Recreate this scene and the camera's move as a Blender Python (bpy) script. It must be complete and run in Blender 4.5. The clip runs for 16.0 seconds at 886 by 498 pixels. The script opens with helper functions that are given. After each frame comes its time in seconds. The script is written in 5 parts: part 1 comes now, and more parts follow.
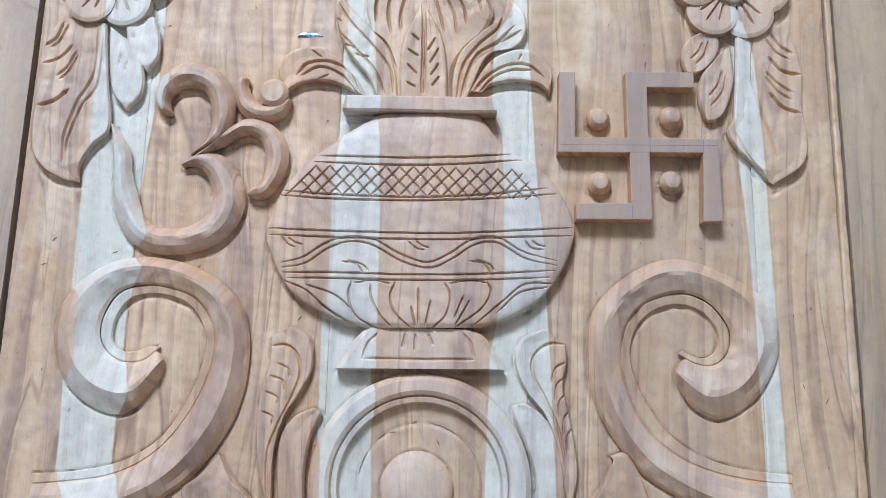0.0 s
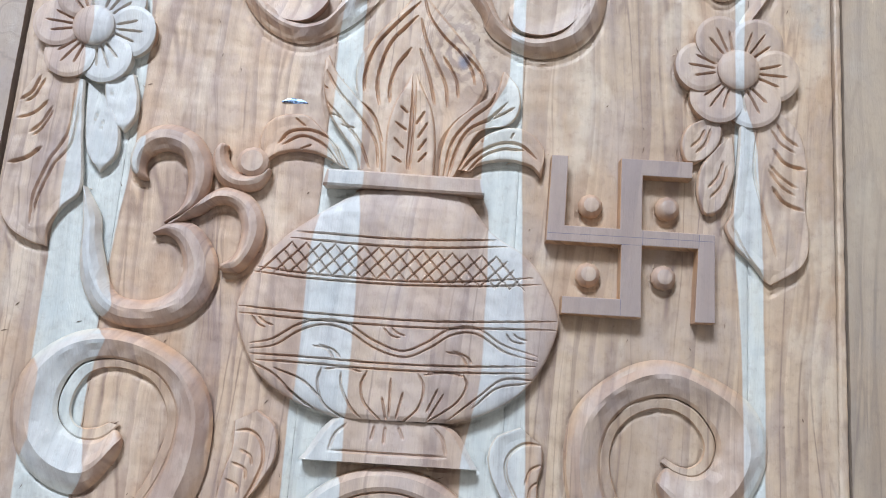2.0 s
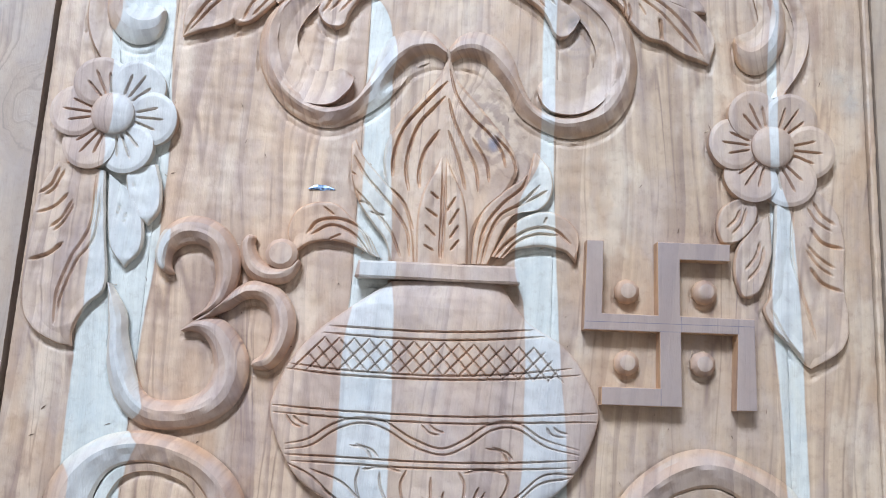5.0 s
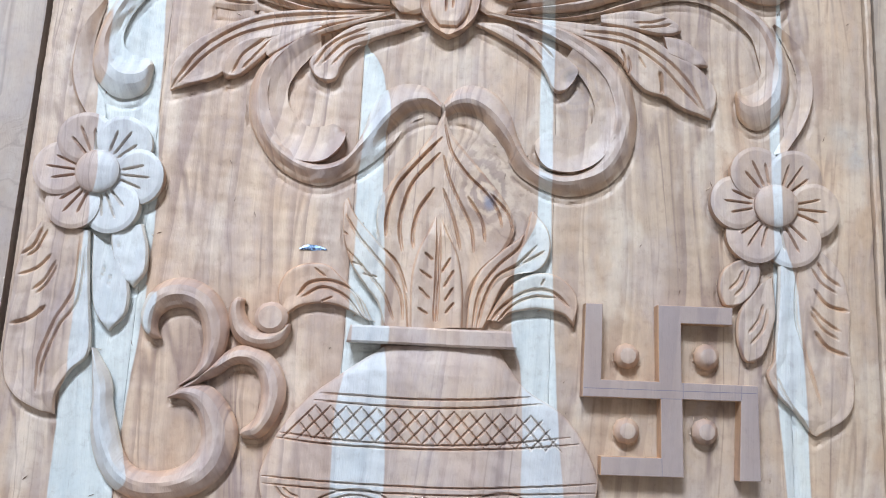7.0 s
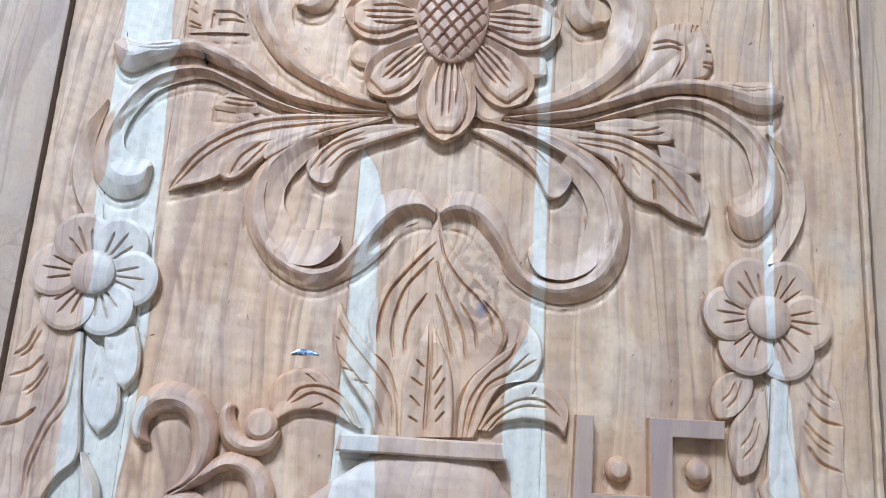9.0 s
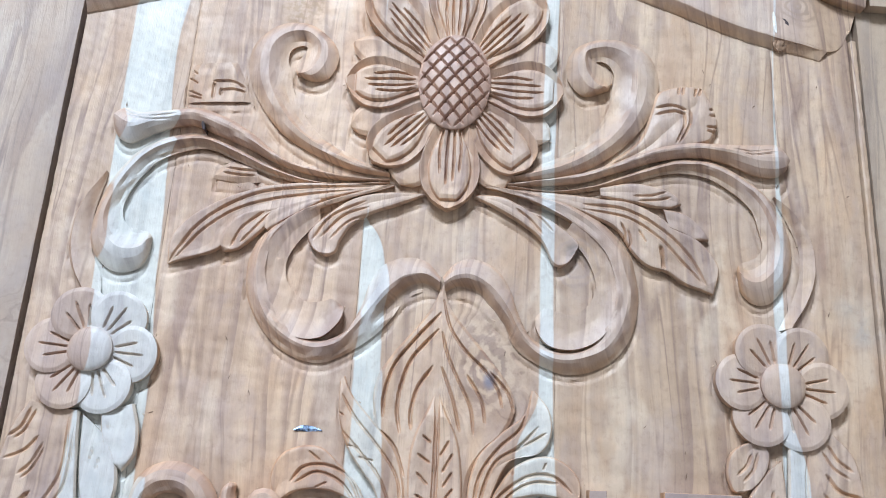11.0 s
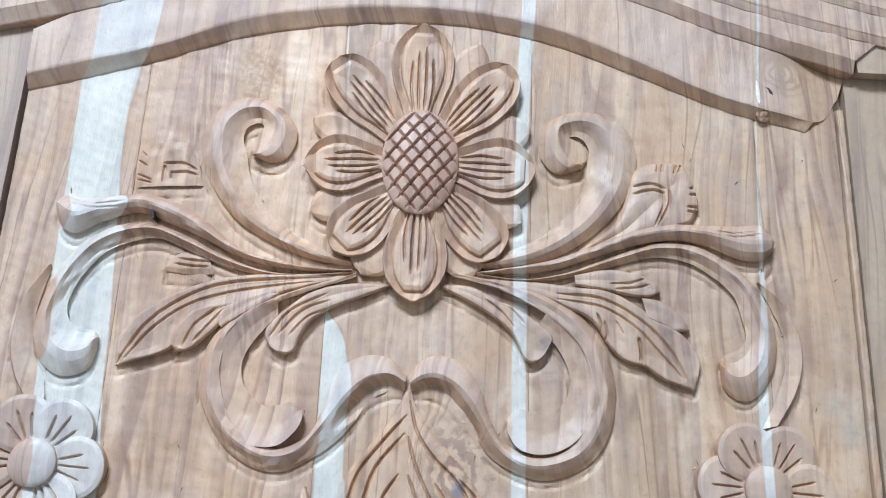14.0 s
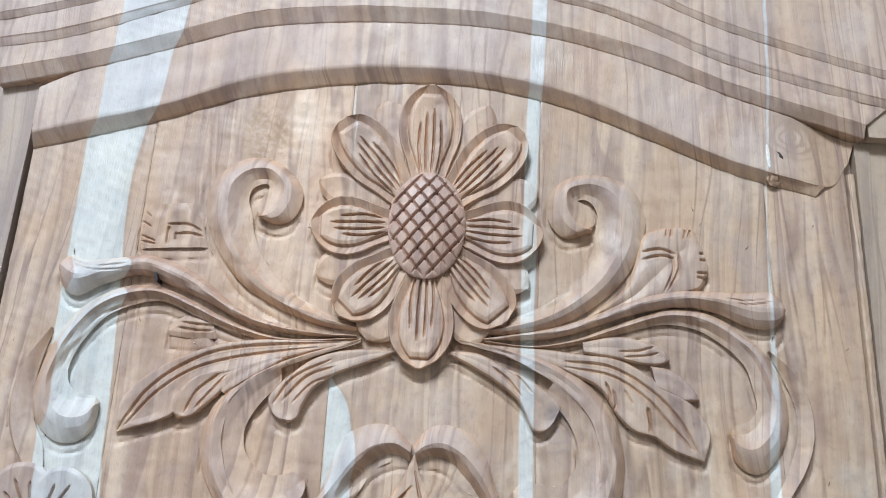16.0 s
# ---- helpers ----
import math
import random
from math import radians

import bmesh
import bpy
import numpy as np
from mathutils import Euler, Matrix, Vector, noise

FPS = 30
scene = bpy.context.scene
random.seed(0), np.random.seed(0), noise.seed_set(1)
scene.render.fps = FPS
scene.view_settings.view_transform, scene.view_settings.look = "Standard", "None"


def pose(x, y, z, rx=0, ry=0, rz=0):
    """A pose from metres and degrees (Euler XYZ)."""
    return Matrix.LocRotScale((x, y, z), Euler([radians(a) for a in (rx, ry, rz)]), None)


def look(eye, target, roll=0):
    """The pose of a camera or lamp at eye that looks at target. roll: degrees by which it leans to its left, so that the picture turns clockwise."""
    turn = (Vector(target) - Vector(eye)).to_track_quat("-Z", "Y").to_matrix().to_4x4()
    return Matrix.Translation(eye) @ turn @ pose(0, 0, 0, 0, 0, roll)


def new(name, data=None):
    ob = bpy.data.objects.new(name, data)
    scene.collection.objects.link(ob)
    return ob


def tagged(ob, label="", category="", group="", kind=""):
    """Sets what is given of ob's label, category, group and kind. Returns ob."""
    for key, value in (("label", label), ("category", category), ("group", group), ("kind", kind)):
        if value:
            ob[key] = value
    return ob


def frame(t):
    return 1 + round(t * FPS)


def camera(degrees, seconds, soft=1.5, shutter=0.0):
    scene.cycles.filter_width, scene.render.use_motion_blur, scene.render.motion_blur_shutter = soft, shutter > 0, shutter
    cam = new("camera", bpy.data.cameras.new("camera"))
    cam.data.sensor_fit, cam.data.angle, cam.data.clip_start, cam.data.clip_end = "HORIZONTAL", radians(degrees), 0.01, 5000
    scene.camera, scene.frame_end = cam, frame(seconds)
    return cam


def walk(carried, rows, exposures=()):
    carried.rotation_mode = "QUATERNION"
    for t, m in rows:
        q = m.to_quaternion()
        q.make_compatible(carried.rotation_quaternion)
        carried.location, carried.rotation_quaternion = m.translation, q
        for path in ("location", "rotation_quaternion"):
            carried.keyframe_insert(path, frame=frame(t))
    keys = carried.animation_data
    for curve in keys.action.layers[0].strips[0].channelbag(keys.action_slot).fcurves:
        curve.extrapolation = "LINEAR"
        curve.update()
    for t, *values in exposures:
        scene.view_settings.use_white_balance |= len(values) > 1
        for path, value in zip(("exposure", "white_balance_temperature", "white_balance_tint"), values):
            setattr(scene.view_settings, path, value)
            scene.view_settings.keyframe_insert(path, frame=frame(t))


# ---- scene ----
cam = camera(55.8, 16.0, soft=1.0)
PATH = [
    (0, (0.019, -0.181, 0.636), (0.019, 0.224, -1.323), 1.3),
    (0.5, (0.031, -0.16, 0.628), (0.027, 0.22, -1.335), 1.5),
    (1, (0.03, -0.141, 0.627), (0.024, 0.231, -1.338), 1.5),
    (1.5, (0.031, -0.128, 0.624), (0.017, 0.253, -1.339), 1.2),
    (2, (0.039, -0.11, 0.621), (0.014, 0.292, -1.338), 0.8),
    (2.5, (0.034, -0.09, 0.617), (0.003, 0.299, -1.345), -0.8),
    (3, (0.023, -0.085, 0.618), (0.005, 0.297, -1.345), 1.3),
    (3.5, (0.014, -0.071, 0.62), (0.04, 0.301, -1.345), 7.6),
    (4, (-0.001, -0.059, 0.626), (0.018, 0.332, -1.335), 5.8),
    (6.5, (0.001, -0.003, 0.615), (0.003, 0.368, -1.35), 3.3),
    (7, (-0.001, 0.01, 0.614), (0.012, 0.397, -1.348), 4.9),
    (7.5, (0.004, 0.022, 0.613), (-0.002, 0.427, -1.346), 2.4),
    (8, (0.006, 0.029, 0.613), (0.006, 0.466, -1.339), 3.4),
    (8.5, (0.006, 0.042, 0.619), (0.007, 0.491, -1.33), 3.9),
    (9, (0.006, 0.057, 0.626), (-0.001, 0.542, -1.315), 3.1),
    (11.5, (-0.002, 0.087, 0.614), (-0.004, 0.678, -1.296), 2.3),
    (12, (0.005, 0.101, 0.604), (0.024, 0.658, -1.317), 3.7),
    (12.5, (0.012, 0.115, 0.604), (0.018, 0.662, -1.319), 2.7),
    (13, (0.016, 0.128, 0.603), (0.015, 0.691, -1.316), 2.0),
    (13.5, (0.014, 0.142, 0.604), (0.02, 0.7, -1.316), 2.9),
    (14, (0.014, 0.166, 0.607), (0.03, 0.723, -1.314), 4.0),
    (14.5, (0.015, 0.177, 0.608), (0.025, 0.748, -1.309), 3.2),
    (15, (0.018, 0.183, 0.607), (0.024, 0.765, -1.307), 2.8),
    (15.5, (0.013, 0.192, 0.607), (0.022, 0.783, -1.304), 3.5),
    (16, (0.009, 0.199, 0.609), (0.018, 0.805, -1.297), 3.7),
]
walk(cam, [(t, look(eye, target, roll)) for t, eye, target, roll in PATH],
     [(0, -0.17, 6850, 10), (3.5, -0.08, 6600, 10), (7, -0.06, 6500, 10), (9, -0.14, 6550, 10), (12.5, -0.09, 6750, 10), (13.5, -0.12, 6650, 10), (14.5, -0.22, 6820, 9), (16, -0.29, 6880, 9)])

# ---- light: daylight from an open window on the far, left side, and the sky outside ----
world = bpy.data.worlds.new("sky")
scene.world = world
world.use_nodes = True
wn = world.node_tree
sky = wn.nodes.new("ShaderNodeTexSky")
sky.sky_type, sky.sun_disc = "NISHITA", False
sky.sun_elevation, sky.sun_rotation = radians(50), radians(153)
wn.links.new(sky.outputs[0], wn.nodes["Background"].inputs[0])
wn.nodes["Background"].inputs[1].default_value = 0.12
sun_data = bpy.data.lights.new("sun", "SUN")
sun_data.energy, sun_data.angle, sun_data.color = 2.5, radians(0.5), (1.0, 0.95, 0.88)
sun = new("sun", sun_data)
sun.matrix_world = look((3, -6, 8), (0, 0, 0))
WIN_X, WIN_Z, WIN_W, WIN_H, WALL_Y = -0.9, 2.8, 1.5, 0.9, 3.1
day = bpy.data.lights.new("window_daylight", "AREA")
day.shape, day.size, day.size_y = "RECTANGLE", WIN_W - 0.06, WIN_H - 0.06
day.energy, day.color = 352.0, (0.713, 0.838, 1.0)
window_daylight = new("window_daylight", day)
window_daylight.matrix_world = look((WIN_X, WALL_Y - 0.03, WIN_Z), (0.1, 0.2, 0.0))

# ---- materials ----


def nodes_of(name):
    mat = bpy.data.materials.new(name)
    mat.use_nodes = True
    return mat, mat.node_tree, mat.node_tree.nodes["Principled BSDF"]


class Net:
    """Short names for the nodes of one material."""

    def __init__(self, tree):
        self.tree = tree

    def put(self, socket, value):
        if isinstance(value, bpy.types.NodeSocket):
            self.tree.links.new(value, socket)
        elif value is not None:
            socket.default_value = value

    def math(self, op, a, b=None, c=None, clamp=False):
        n = self.tree.nodes.new("ShaderNodeMath")
        n.operation, n.use_clamp = op, clamp
        for s, v in zip(n.inputs, (a, b, c)):
            self.put(s, v)
        return n.outputs[0]

    def xyz(self, x, y, z):
        n = self.tree.nodes.new("ShaderNodeCombineXYZ")
        for s, v in zip(n.inputs, (x, y, z)):
            self.put(s, v)
        return n.outputs[0]

    def noise(self, vector, scale, detail=3.0, rough=0.5, warp=0.0):
        n = self.tree.nodes.new("ShaderNodeTexNoise")
        self.put(n.inputs["Vector"], vector)
        n.inputs["Scale"].default_value, n.inputs["Detail"].default_value = scale, detail
        n.inputs["Roughness"].default_value, n.inputs["Distortion"].default_value = rough, warp
        return n.outputs[0]

    def step(self, value, lo, hi, a=0.0, b=1.0):
        n = self.tree.nodes.new("ShaderNodeMapRange")
        n.interpolation_type = "SMOOTHSTEP"
        for s, v in zip(n.inputs, (value, lo, hi, a, b)):
            self.put(s, v)
        return n.outputs[0]

    def mix(self, fac, a, b, kind="MIX"):
        n = self.tree.nodes.new("ShaderNodeMix")
        n.data_type, n.blend_type = "RGBA", kind
        self.put(n.inputs[0], fac)
        self.put(n.inputs[6], (*a, 1) if isinstance(a, tuple) else a)
        self.put(n.inputs[7], (*b, 1) if isinstance(b, tuple) else b)
        return n.outputs[2]

    def curve(self, y, points, centre):
        """An edge's x in metres along the board's length y, from (y, x) in mm."""
        n = self.tree.nodes.new("ShaderNodeFloatCurve")
        self.put(n.inputs["Value"], self.math("MULTIPLY_ADD", y, 0.8, 0.32))
        line = n.mapping.curves[0].points
        pts = [(py * 0.0008 + 0.32, 0.5 + (px - centre) / 100) for py, px in points]
        while len(line) < len(pts):
            line.new(0.5, 0.5)
        for p, xy in zip(line, pts):
            p.location, p.handle_type = xy, "AUTO_CLAMPED"
        n.mapping.update()
        return self.math("MULTIPLY_ADD", n.outputs[0], 0.1, centre / 1000 - 0.05)


# pale sapwood bands: left and right edge along the length, in mm
SAPWOOD = [
    (-245, [(-350, -258), (-60, -266), (350, -271), (620, -275)],
     [(-350, -222), (0, -219), (100, -213), (250, -221), (350, -227), (430, -233), (485, -228), (560, -221), (620, -217)]),
    (-55, [(-350, -68), (-10, -73), (60, -65), (250, -65), (620, -66)],
     [(-350, -28), (-30, -36), (80, -39), (165, -45), (253, -47), (280, -55), (297, -65), (400, -69), (500, -64.5), (560, -69), (620, -70)]),
    (80, [(-350, 52), (-136, 57), (-60, 68), (45, 64), (70, 57), (113, 57), (165, 73), (350, 73), (487, 74), (620, 78)],
     [(-350, 110), (-100, 100), (40, 90), (120, 85), (300, 83), (463, 84), (620, 90)]),
    (262, [(-350, 262), (-48, 257), (75, 251), (233, 251), (314, 258), (380, 259.3), (538, 268.6), (620, 271.5)],
     [(-350, 281), (-217, 277), (107, 269), (166, 258), (253, 259), (314, 262), (380, 261), (538, 271), (620, 274)]),
]
JOINTS = (-313.6, -220, -66, 85, 262, 327.6)


def teak(name, tint=(1, 1, 1), bands=True, dull=0.0, shift=0.0, aged=0.42, grime=(0.40, 0.34, 0.335)):
    """Planed and chiselled teak: heartwood streaks along y, pale sapwood bands, knots and pores."""
    mat, tree, bsdf = nodes_of(name)
    n = Net(tree)
    geo = tree.nodes.new("ShaderNodeNewGeometry")
    sep = tree.nodes.new("ShaderNodeSeparateXYZ")
    tree.links.new(geo.outputs["Position"], sep.inputs[0])
    x, y, z = sep.outputs
    if shift:
        x = n.math("ADD", x, shift)
    # the grain leans with depth and wanders slowly
    wander = n.noise(n.xyz(n.math("MULTIPLY", x, 5), n.math("MULTIPLY", y, 2.6), 0), 1.0, 2.0)
    xg = n.math("ADD", n.math("MULTIPLY_ADD", wander, 0.05, x), n.math("MULTIPLY", z, 0.55))

    def spot(cx, cy, rx, ry):
        dx = n.math("MULTIPLY", n.math("SUBTRACT", x, cx), 1 / rx)
        dy = n.math("MULTIPLY", n.math("SUBTRACT", y, cy), 1 / ry)
        d = n.math("SQRT", n.math("ADD", n.math("MULTIPLY", dx, dx), n.math("MULTIPLY", dy, dy)))
        rag = n.noise(geo.outputs["Position"], 60.0, 3.0)
        return n.math("ADD", d, n.math("MULTIPLY_ADD", rag, 0.5, -0.25))

    knot_d = spot(0.031, 0.178, 0.03, 0.045)
    near = n.step(knot_d, 1.3, 0.1)
    xg = n.math("ADD", xg, n.math("MULTIPLY", near, 0.03))
    broad = n.noise(n.xyz(n.math("MULTIPLY", xg, 42), n.math("MULTIPLY", y, 0.8), 1.7), 1.0, 3.0, 0.55, 0.15)
    lines = n.noise(n.xyz(n.math("MULTIPLY", xg, 120), n.math("MULTIPLY", y, 1.7), 4.2), 1.0, 3.0, 0.5, 0.35)
    fibre = n.noise(n.xyz(n.math("MULTIPLY", xg, 900), n.math("MULTIPLY", y, 22), n.math("MULTIPLY", z, 60)), 1.0, 2.0, 0.6)
    pore = n.noise(n.xyz(n.math("MULTIPLY", xg, 1500), n.math("MULTIPLY", y, 70), 0), 1.0, 1.0)
    blotch = n.noise(geo.outputs["Position"], 14.0, 4.0, 0.6)
    heart = n.mix(n.step(broad, 0.3, 0.7), (0.545, 0.405, 0.31), (0.385, 0.272, 0.205))
    streaky = n.step(n.noise(n.xyz(n.math("MULTIPLY", xg, 16), n.math("MULTIPLY", y, 1.3), 9.1), 1.0, 3.0, 0.6), 0.42, 0.62, 0.18, 1.0)
    heart = n.mix(n.math("MULTIPLY", n.math("MULTIPLY", n.step(lines, 0.5, 0.66), streaky), 0.5), heart, (0.235, 0.155, 0.122))
    heart = n.mix(n.math("MULTIPLY", n.step(lines, 0.46, 0.25), 0.2), heart, (0.62, 0.50, 0.39))
    heart = n.mix(n.math("MULTIPLY", n.step(blotch, 0.42, 0.7), 0.55), heart, (0.45, 0.35, 0.305))
    thin = n.noise(n.xyz(n.math("MULTIPLY", xg, 520), n.math("MULTIPLY", y, 3.0), 7.7), 1.0, 2.0, 0.5, 0.1)
    heart = n.mix(n.math("MULTIPLY", n.step(thin, 0.6, 0.72), n.math("MULTIPLY", streaky, 0.16)), heart, (0.25, 0.165, 0.12))
    # late-wood lines, far apart and wandering
    ring = n.noise(n.xyz(n.math("MULTIPLY", xg, 17), n.math("MULTIPLY", y, 0.95), 3.3), 1.0, 2.5, 0.5, 0.3)
    late = n.math("ABSOLUTE", n.math("SINE", n.math("MULTIPLY", ring, 42.0)))
    fade = n.step(n.noise(n.xyz(n.math("MULTIPLY", xg, 30), n.math("MULTIPLY", y, 5), 6.1), 1.0, 3.0, 0.6), 0.38, 0.6, 0.08, 0.9)
    heart = n.mix(n.math("MULTIPLY", n.step(late, 0.38, 0.02), fade), heart, (0.255, 0.172, 0.138))
    # growth rings: each darkens slowly and ends sharply
    drift = n.noise(n.xyz(n.math("MULTIPLY", xg, 12), n.math("MULTIPLY", y, 0.8), 2.2), 1.0, 2.0, 0.5, 0.25)
    year = n.math("FRACT", n.math("ADD", n.math("MULTIPLY", xg, 42.0), n.math("MULTIPLY", drift, 8.0)))
    edge = n.math("MULTIPLY", n.step(year, 0.45, 0.94), n.step(year, 1.0, 0.955))
    edge = n.math("MULTIPLY", edge, n.step(n.noise(n.xyz(n.math("MULTIPLY", xg, 24), n.math("MULTIPLY", y, 3.5), 7.0), 1.0, 3.0, 0.6), 0.35, 0.62, 0.12, 0.8))
    heart = n.mix(edge, heart, (0.245, 0.165, 0.142))
    # dark wavering heart streaks, a few to each board
    vein = n.noise(n.xyz(n.math("MULTIPLY", xg, 26), n.math("MULTIPLY", y, 1.9), 5.5), 1.0, 3.0, 0.55, 0.55)
    vein = n.step(n.math("ABSOLUTE", n.math("SUBTRACT", vein, 0.5)), 0.02, 0.0)
    torn = n.step(n.noise(n.xyz(n.math("MULTIPLY", x, 18), n.math("MULTIPLY", y, 9), 1.1), 1.0, 4.0, 0.65), 0.42, 0.6)
    heart = n.mix(n.math("MULTIPLY", n.math("MULTIPLY", vein, torn), 0.75), heart, (0.20, 0.13, 0.118))
    # handled wood: grey-violet rubs and ochre patches
    rub = n.noise(n.xyz(n.math("MULTIPLY", x, 34), n.math("MULTIPLY", y, 19), 3.3), 1.0, 5.0, 0.62, 0.4)
    heart = n.mix(n.step(rub, 0.48, 0.68, 0.0, 0.45), heart, (0.37, 0.29, 0.28))
    tan = n.noise(n.xyz(n.math("MULTIPLY", x, 21), n.math("MULTIPLY", y, 8), 8.8), 1.0, 4.0, 0.6, 0.3)
    heart = n.mix(n.step(tan, 0.5, 0.68, 0.0, 0.42), heart, (0.47, 0.30, 0.195))
    pale = n.noise(n.xyz(n.math("MULTIPLY", x, 27), n.math("MULTIPLY", y, 11), 4.1), 1.0, 4.0, 0.6, 0.3)
    heart = n.mix(n.step(pale, 0.52, 0.7, 0.0, 0.45), heart, (0.62, 0.52, 0.45))
    smudge = n.noise(n.xyz(n.math("MULTIPLY", xg, 60), n.math("MULTIPLY", y, 14), 2.0), 1.0, 4.0, 0.65)
    heart = n.mix(n.step(smudge, 0.52, 0.75, 0.0, 0.45), heart, (0.33, 0.25, 0.225))
    # each glued board has its own tone
    for edge, tone in ((-0.220, (1.04, 1.0, 0.96)), (-0.066, (0.95, 0.99, 1.02)), (0.085, (1.0, 1.0, 0.975)), (0.262, (1.0, 0.99, 0.98))):
        heart = n.mix(n.step(x, edge - 0.0004, edge + 0.0004), heart, n.mix(1.0, heart, tone, "MULTIPLY"))
    colour = heart
    if bands:
        xs = n.math("MULTIPLY_ADD", n.noise(n.xyz(n.math("MULTIPLY", x, 20), n.math("MULTIPLY", y, 9), 0), 1.0, 3.0), 0.006, n.math("SUBTRACT", x, 0.003))
        sap = n.mix(n.step(lines, 0.35, 0.7), (0.555, 0.575, 0.57), (0.45, 0.47, 0.475))
        sap = n.mix(n.math("MULTIPLY", n.step(fibre, 0.5, 0.8), 0.12), sap, (0.42, 0.44, 0.42))
        sap = n.mix(n.math("MULTIPLY", n.math("MULTIPLY", n.step(lines, 0.52, 0.7), torn), 0.55), sap, (0.33, 0.325, 0.35))
        sap = n.mix(n.step(rub, 0.48, 0.7, 0.0, 0.5), sap, (0.42, 0.47, 0.50))
        sap = n.mix(n.step(tan, 0.56, 0.75, 0.0, 0.4), sap, (0.60, 0.56, 0.47))
        for (centre, left, right), slant in zip(SAPWOOD, (-1.0, -0.4, 0.1, 0.3)):
            lean = n.math("MULTIPLY_ADD", z, slant, xs)
            a, b = n.curve(y, left, centre), n.curve(y, right, centre)
            inside = n.math("MULTIPLY", n.step(n.math("SUBTRACT", lean, a), -0.0008, 0.0008), n.step(n.math("SUBTRACT", b, lean), -0.0008, 0.0008))
            rim = n.math("MULTIPLY", n.step(n.math("ABSOLUTE", n.math("SUBTRACT", lean, b)), 0.003, 0.0), 0.3)
            colour = n.mix(rim, colour, (0.27, 0.18, 0.13))
            colour = n.mix(n.math("MULTIPLY", inside, 0.92), colour, sap)
    if bands:
        mottled = n.noise(geo.outputs["Position"], 45.0, 4.0, 0.6)
        ringed = n.math("SINE", n.math("ADD", n.math("MULTIPLY", knot_d, 17.0), n.math("MULTIPLY", mottled, 16.0)))
        knotty = n.mix(n.step(ringed, -0.6, 0.9), (0.25, 0.175, 0.15), (0.50, 0.385, 0.30))
        colour = n.mix(n.math("MULTIPLY", n.step(knot_d, 1.25, 0.2), 0.82), colour, knotty)
        colour = n.mix(n.math("MULTIPLY", n.step(spot(0.036, 0.168, 0.006, 0.010), 1.0, 0.2), 0.8), colour, (0.16, 0.17, 0.24))
        colour = n.mix(n.math("MULTIPLY", n.step(spot(-0.133, 0.482, 0.024, 0.030), 1.1, 0.5), n.step(n.noise(geo.outputs["Position"], 220.0, 3.0), 0.4, 0.62, 0.1, 0.75)), colour, (0.30, 0.19, 0.11))
        colour = n.mix(n.math("MULTIPLY", n.step(spot(0.305, 0.26, 0.02, 0.06), 1.1, 0.2), 0.45), colour, (0.33, 0.25, 0.2))
        colour = n.mix(n.math("MULTIPLY", n.step(spot(0.292, 0.512, 0.034, 0.014), 1.1, 0.2), 0.75), colour, (0.27, 0.18, 0.11))
        colour = n.mix(n.math("MULTIPLY", n.step(spot(0.097, 0.271, 0.010, 0.009), 1.1, 0.2), 0.75), colour, (0.15, 0.13, 0.13))
        whorl = spot(0.1, 0.262, 0.026, 0.028)
        colour = n.mix(n.math("MULTIPLY", n.step(whorl, 1.2, 0.3), n.step(n.math("SINE", n.math("MULTIPLY", whorl, 22.0)), 0.0, 0.9, 0.0, 0.55)), colour, (0.30, 0.23, 0.215))
        colour = n.mix(n.math("MULTIPLY", n.step(spot(0.318, 0.226, 0.03, 0.026), 1.2, 0.1), n.step(rub, 0.35, 0.6, 0.15, 0.8)), colour, (0.37, 0.34, 0.32))
        colour = n.mix(n.math("MULTIPLY", n.step(spot(0.296, 0.283, 0.016, 0.045), 1.2, 0.2), n.step(lines, 0.4, 0.6, 0.1, 0.7)), colour, (0.27, 0.165, 0.125))
        swirl = spot(0.284, 0.497, 0.026, 0.024)
        colour = n.mix(n.math("MULTIPLY", n.step(swirl, 1.2, 0.3), n.step(n.math("SINE", n.math("MULTIPLY", swirl, 24.0)), -0.2, 0.9, 0.1, 0.8)), colour, (0.30, 0.21, 0.15))
    colour = n.mix(n.math("MULTIPLY", n.step(fibre, 0.5, 0.72), 0.13), colour, n.mix(1.0, colour, (0.62, 0.55, 0.5), "MULTIPLY"))
    colour = n.mix(n.math("MULTIPLY", n.step(pore, 0.66, 0.76), 0.25), colour, (0.2, 0.13, 0.09))
    # fine mottling of the dry, handled surface
    mottle = n.noise(geo.outputs["Position"], 150.0, 5.0, 0.68)
    colour = n.mix(n.step(mottle, 0.5, 0.72, 0.0, 0.5), colour, n.mix(1.0, colour, (0.72, 0.66, 0.66), "MULTIPLY"))
    colour = n.mix(n.step(mottle, 0.5, 0.3, 0.0, 0.4), colour, n.mix(1.0, colour, (1.16, 1.13, 1.1), "MULTIPLY"))
    # slopes are warmer: new cuts, plus reddish bounce between carvings put into the colour
    up = tree.nodes.new("ShaderNodeSeparateXYZ")
    tree.links.new(geo.outputs["Normal"], up.inputs[0])
    cut = n.math("MULTIPLY", n.step(up.outputs[2], 0.96, 0.6), n.step(z, 0.0005, 0.002))
    colour = n.mix(n.math("MULTIPLY", cut, 0.68), colour, n.mix(1.0, colour, (1.06, 0.88, 0.74), "MULTIPLY"))
    # the old planed face, left on the tops of the carving, has greyed
    old = n.math("MULTIPLY", n.step(z, 0.003, 0.008), n.step(blotch, 0.3, 0.7, aged * 0.5, aged))
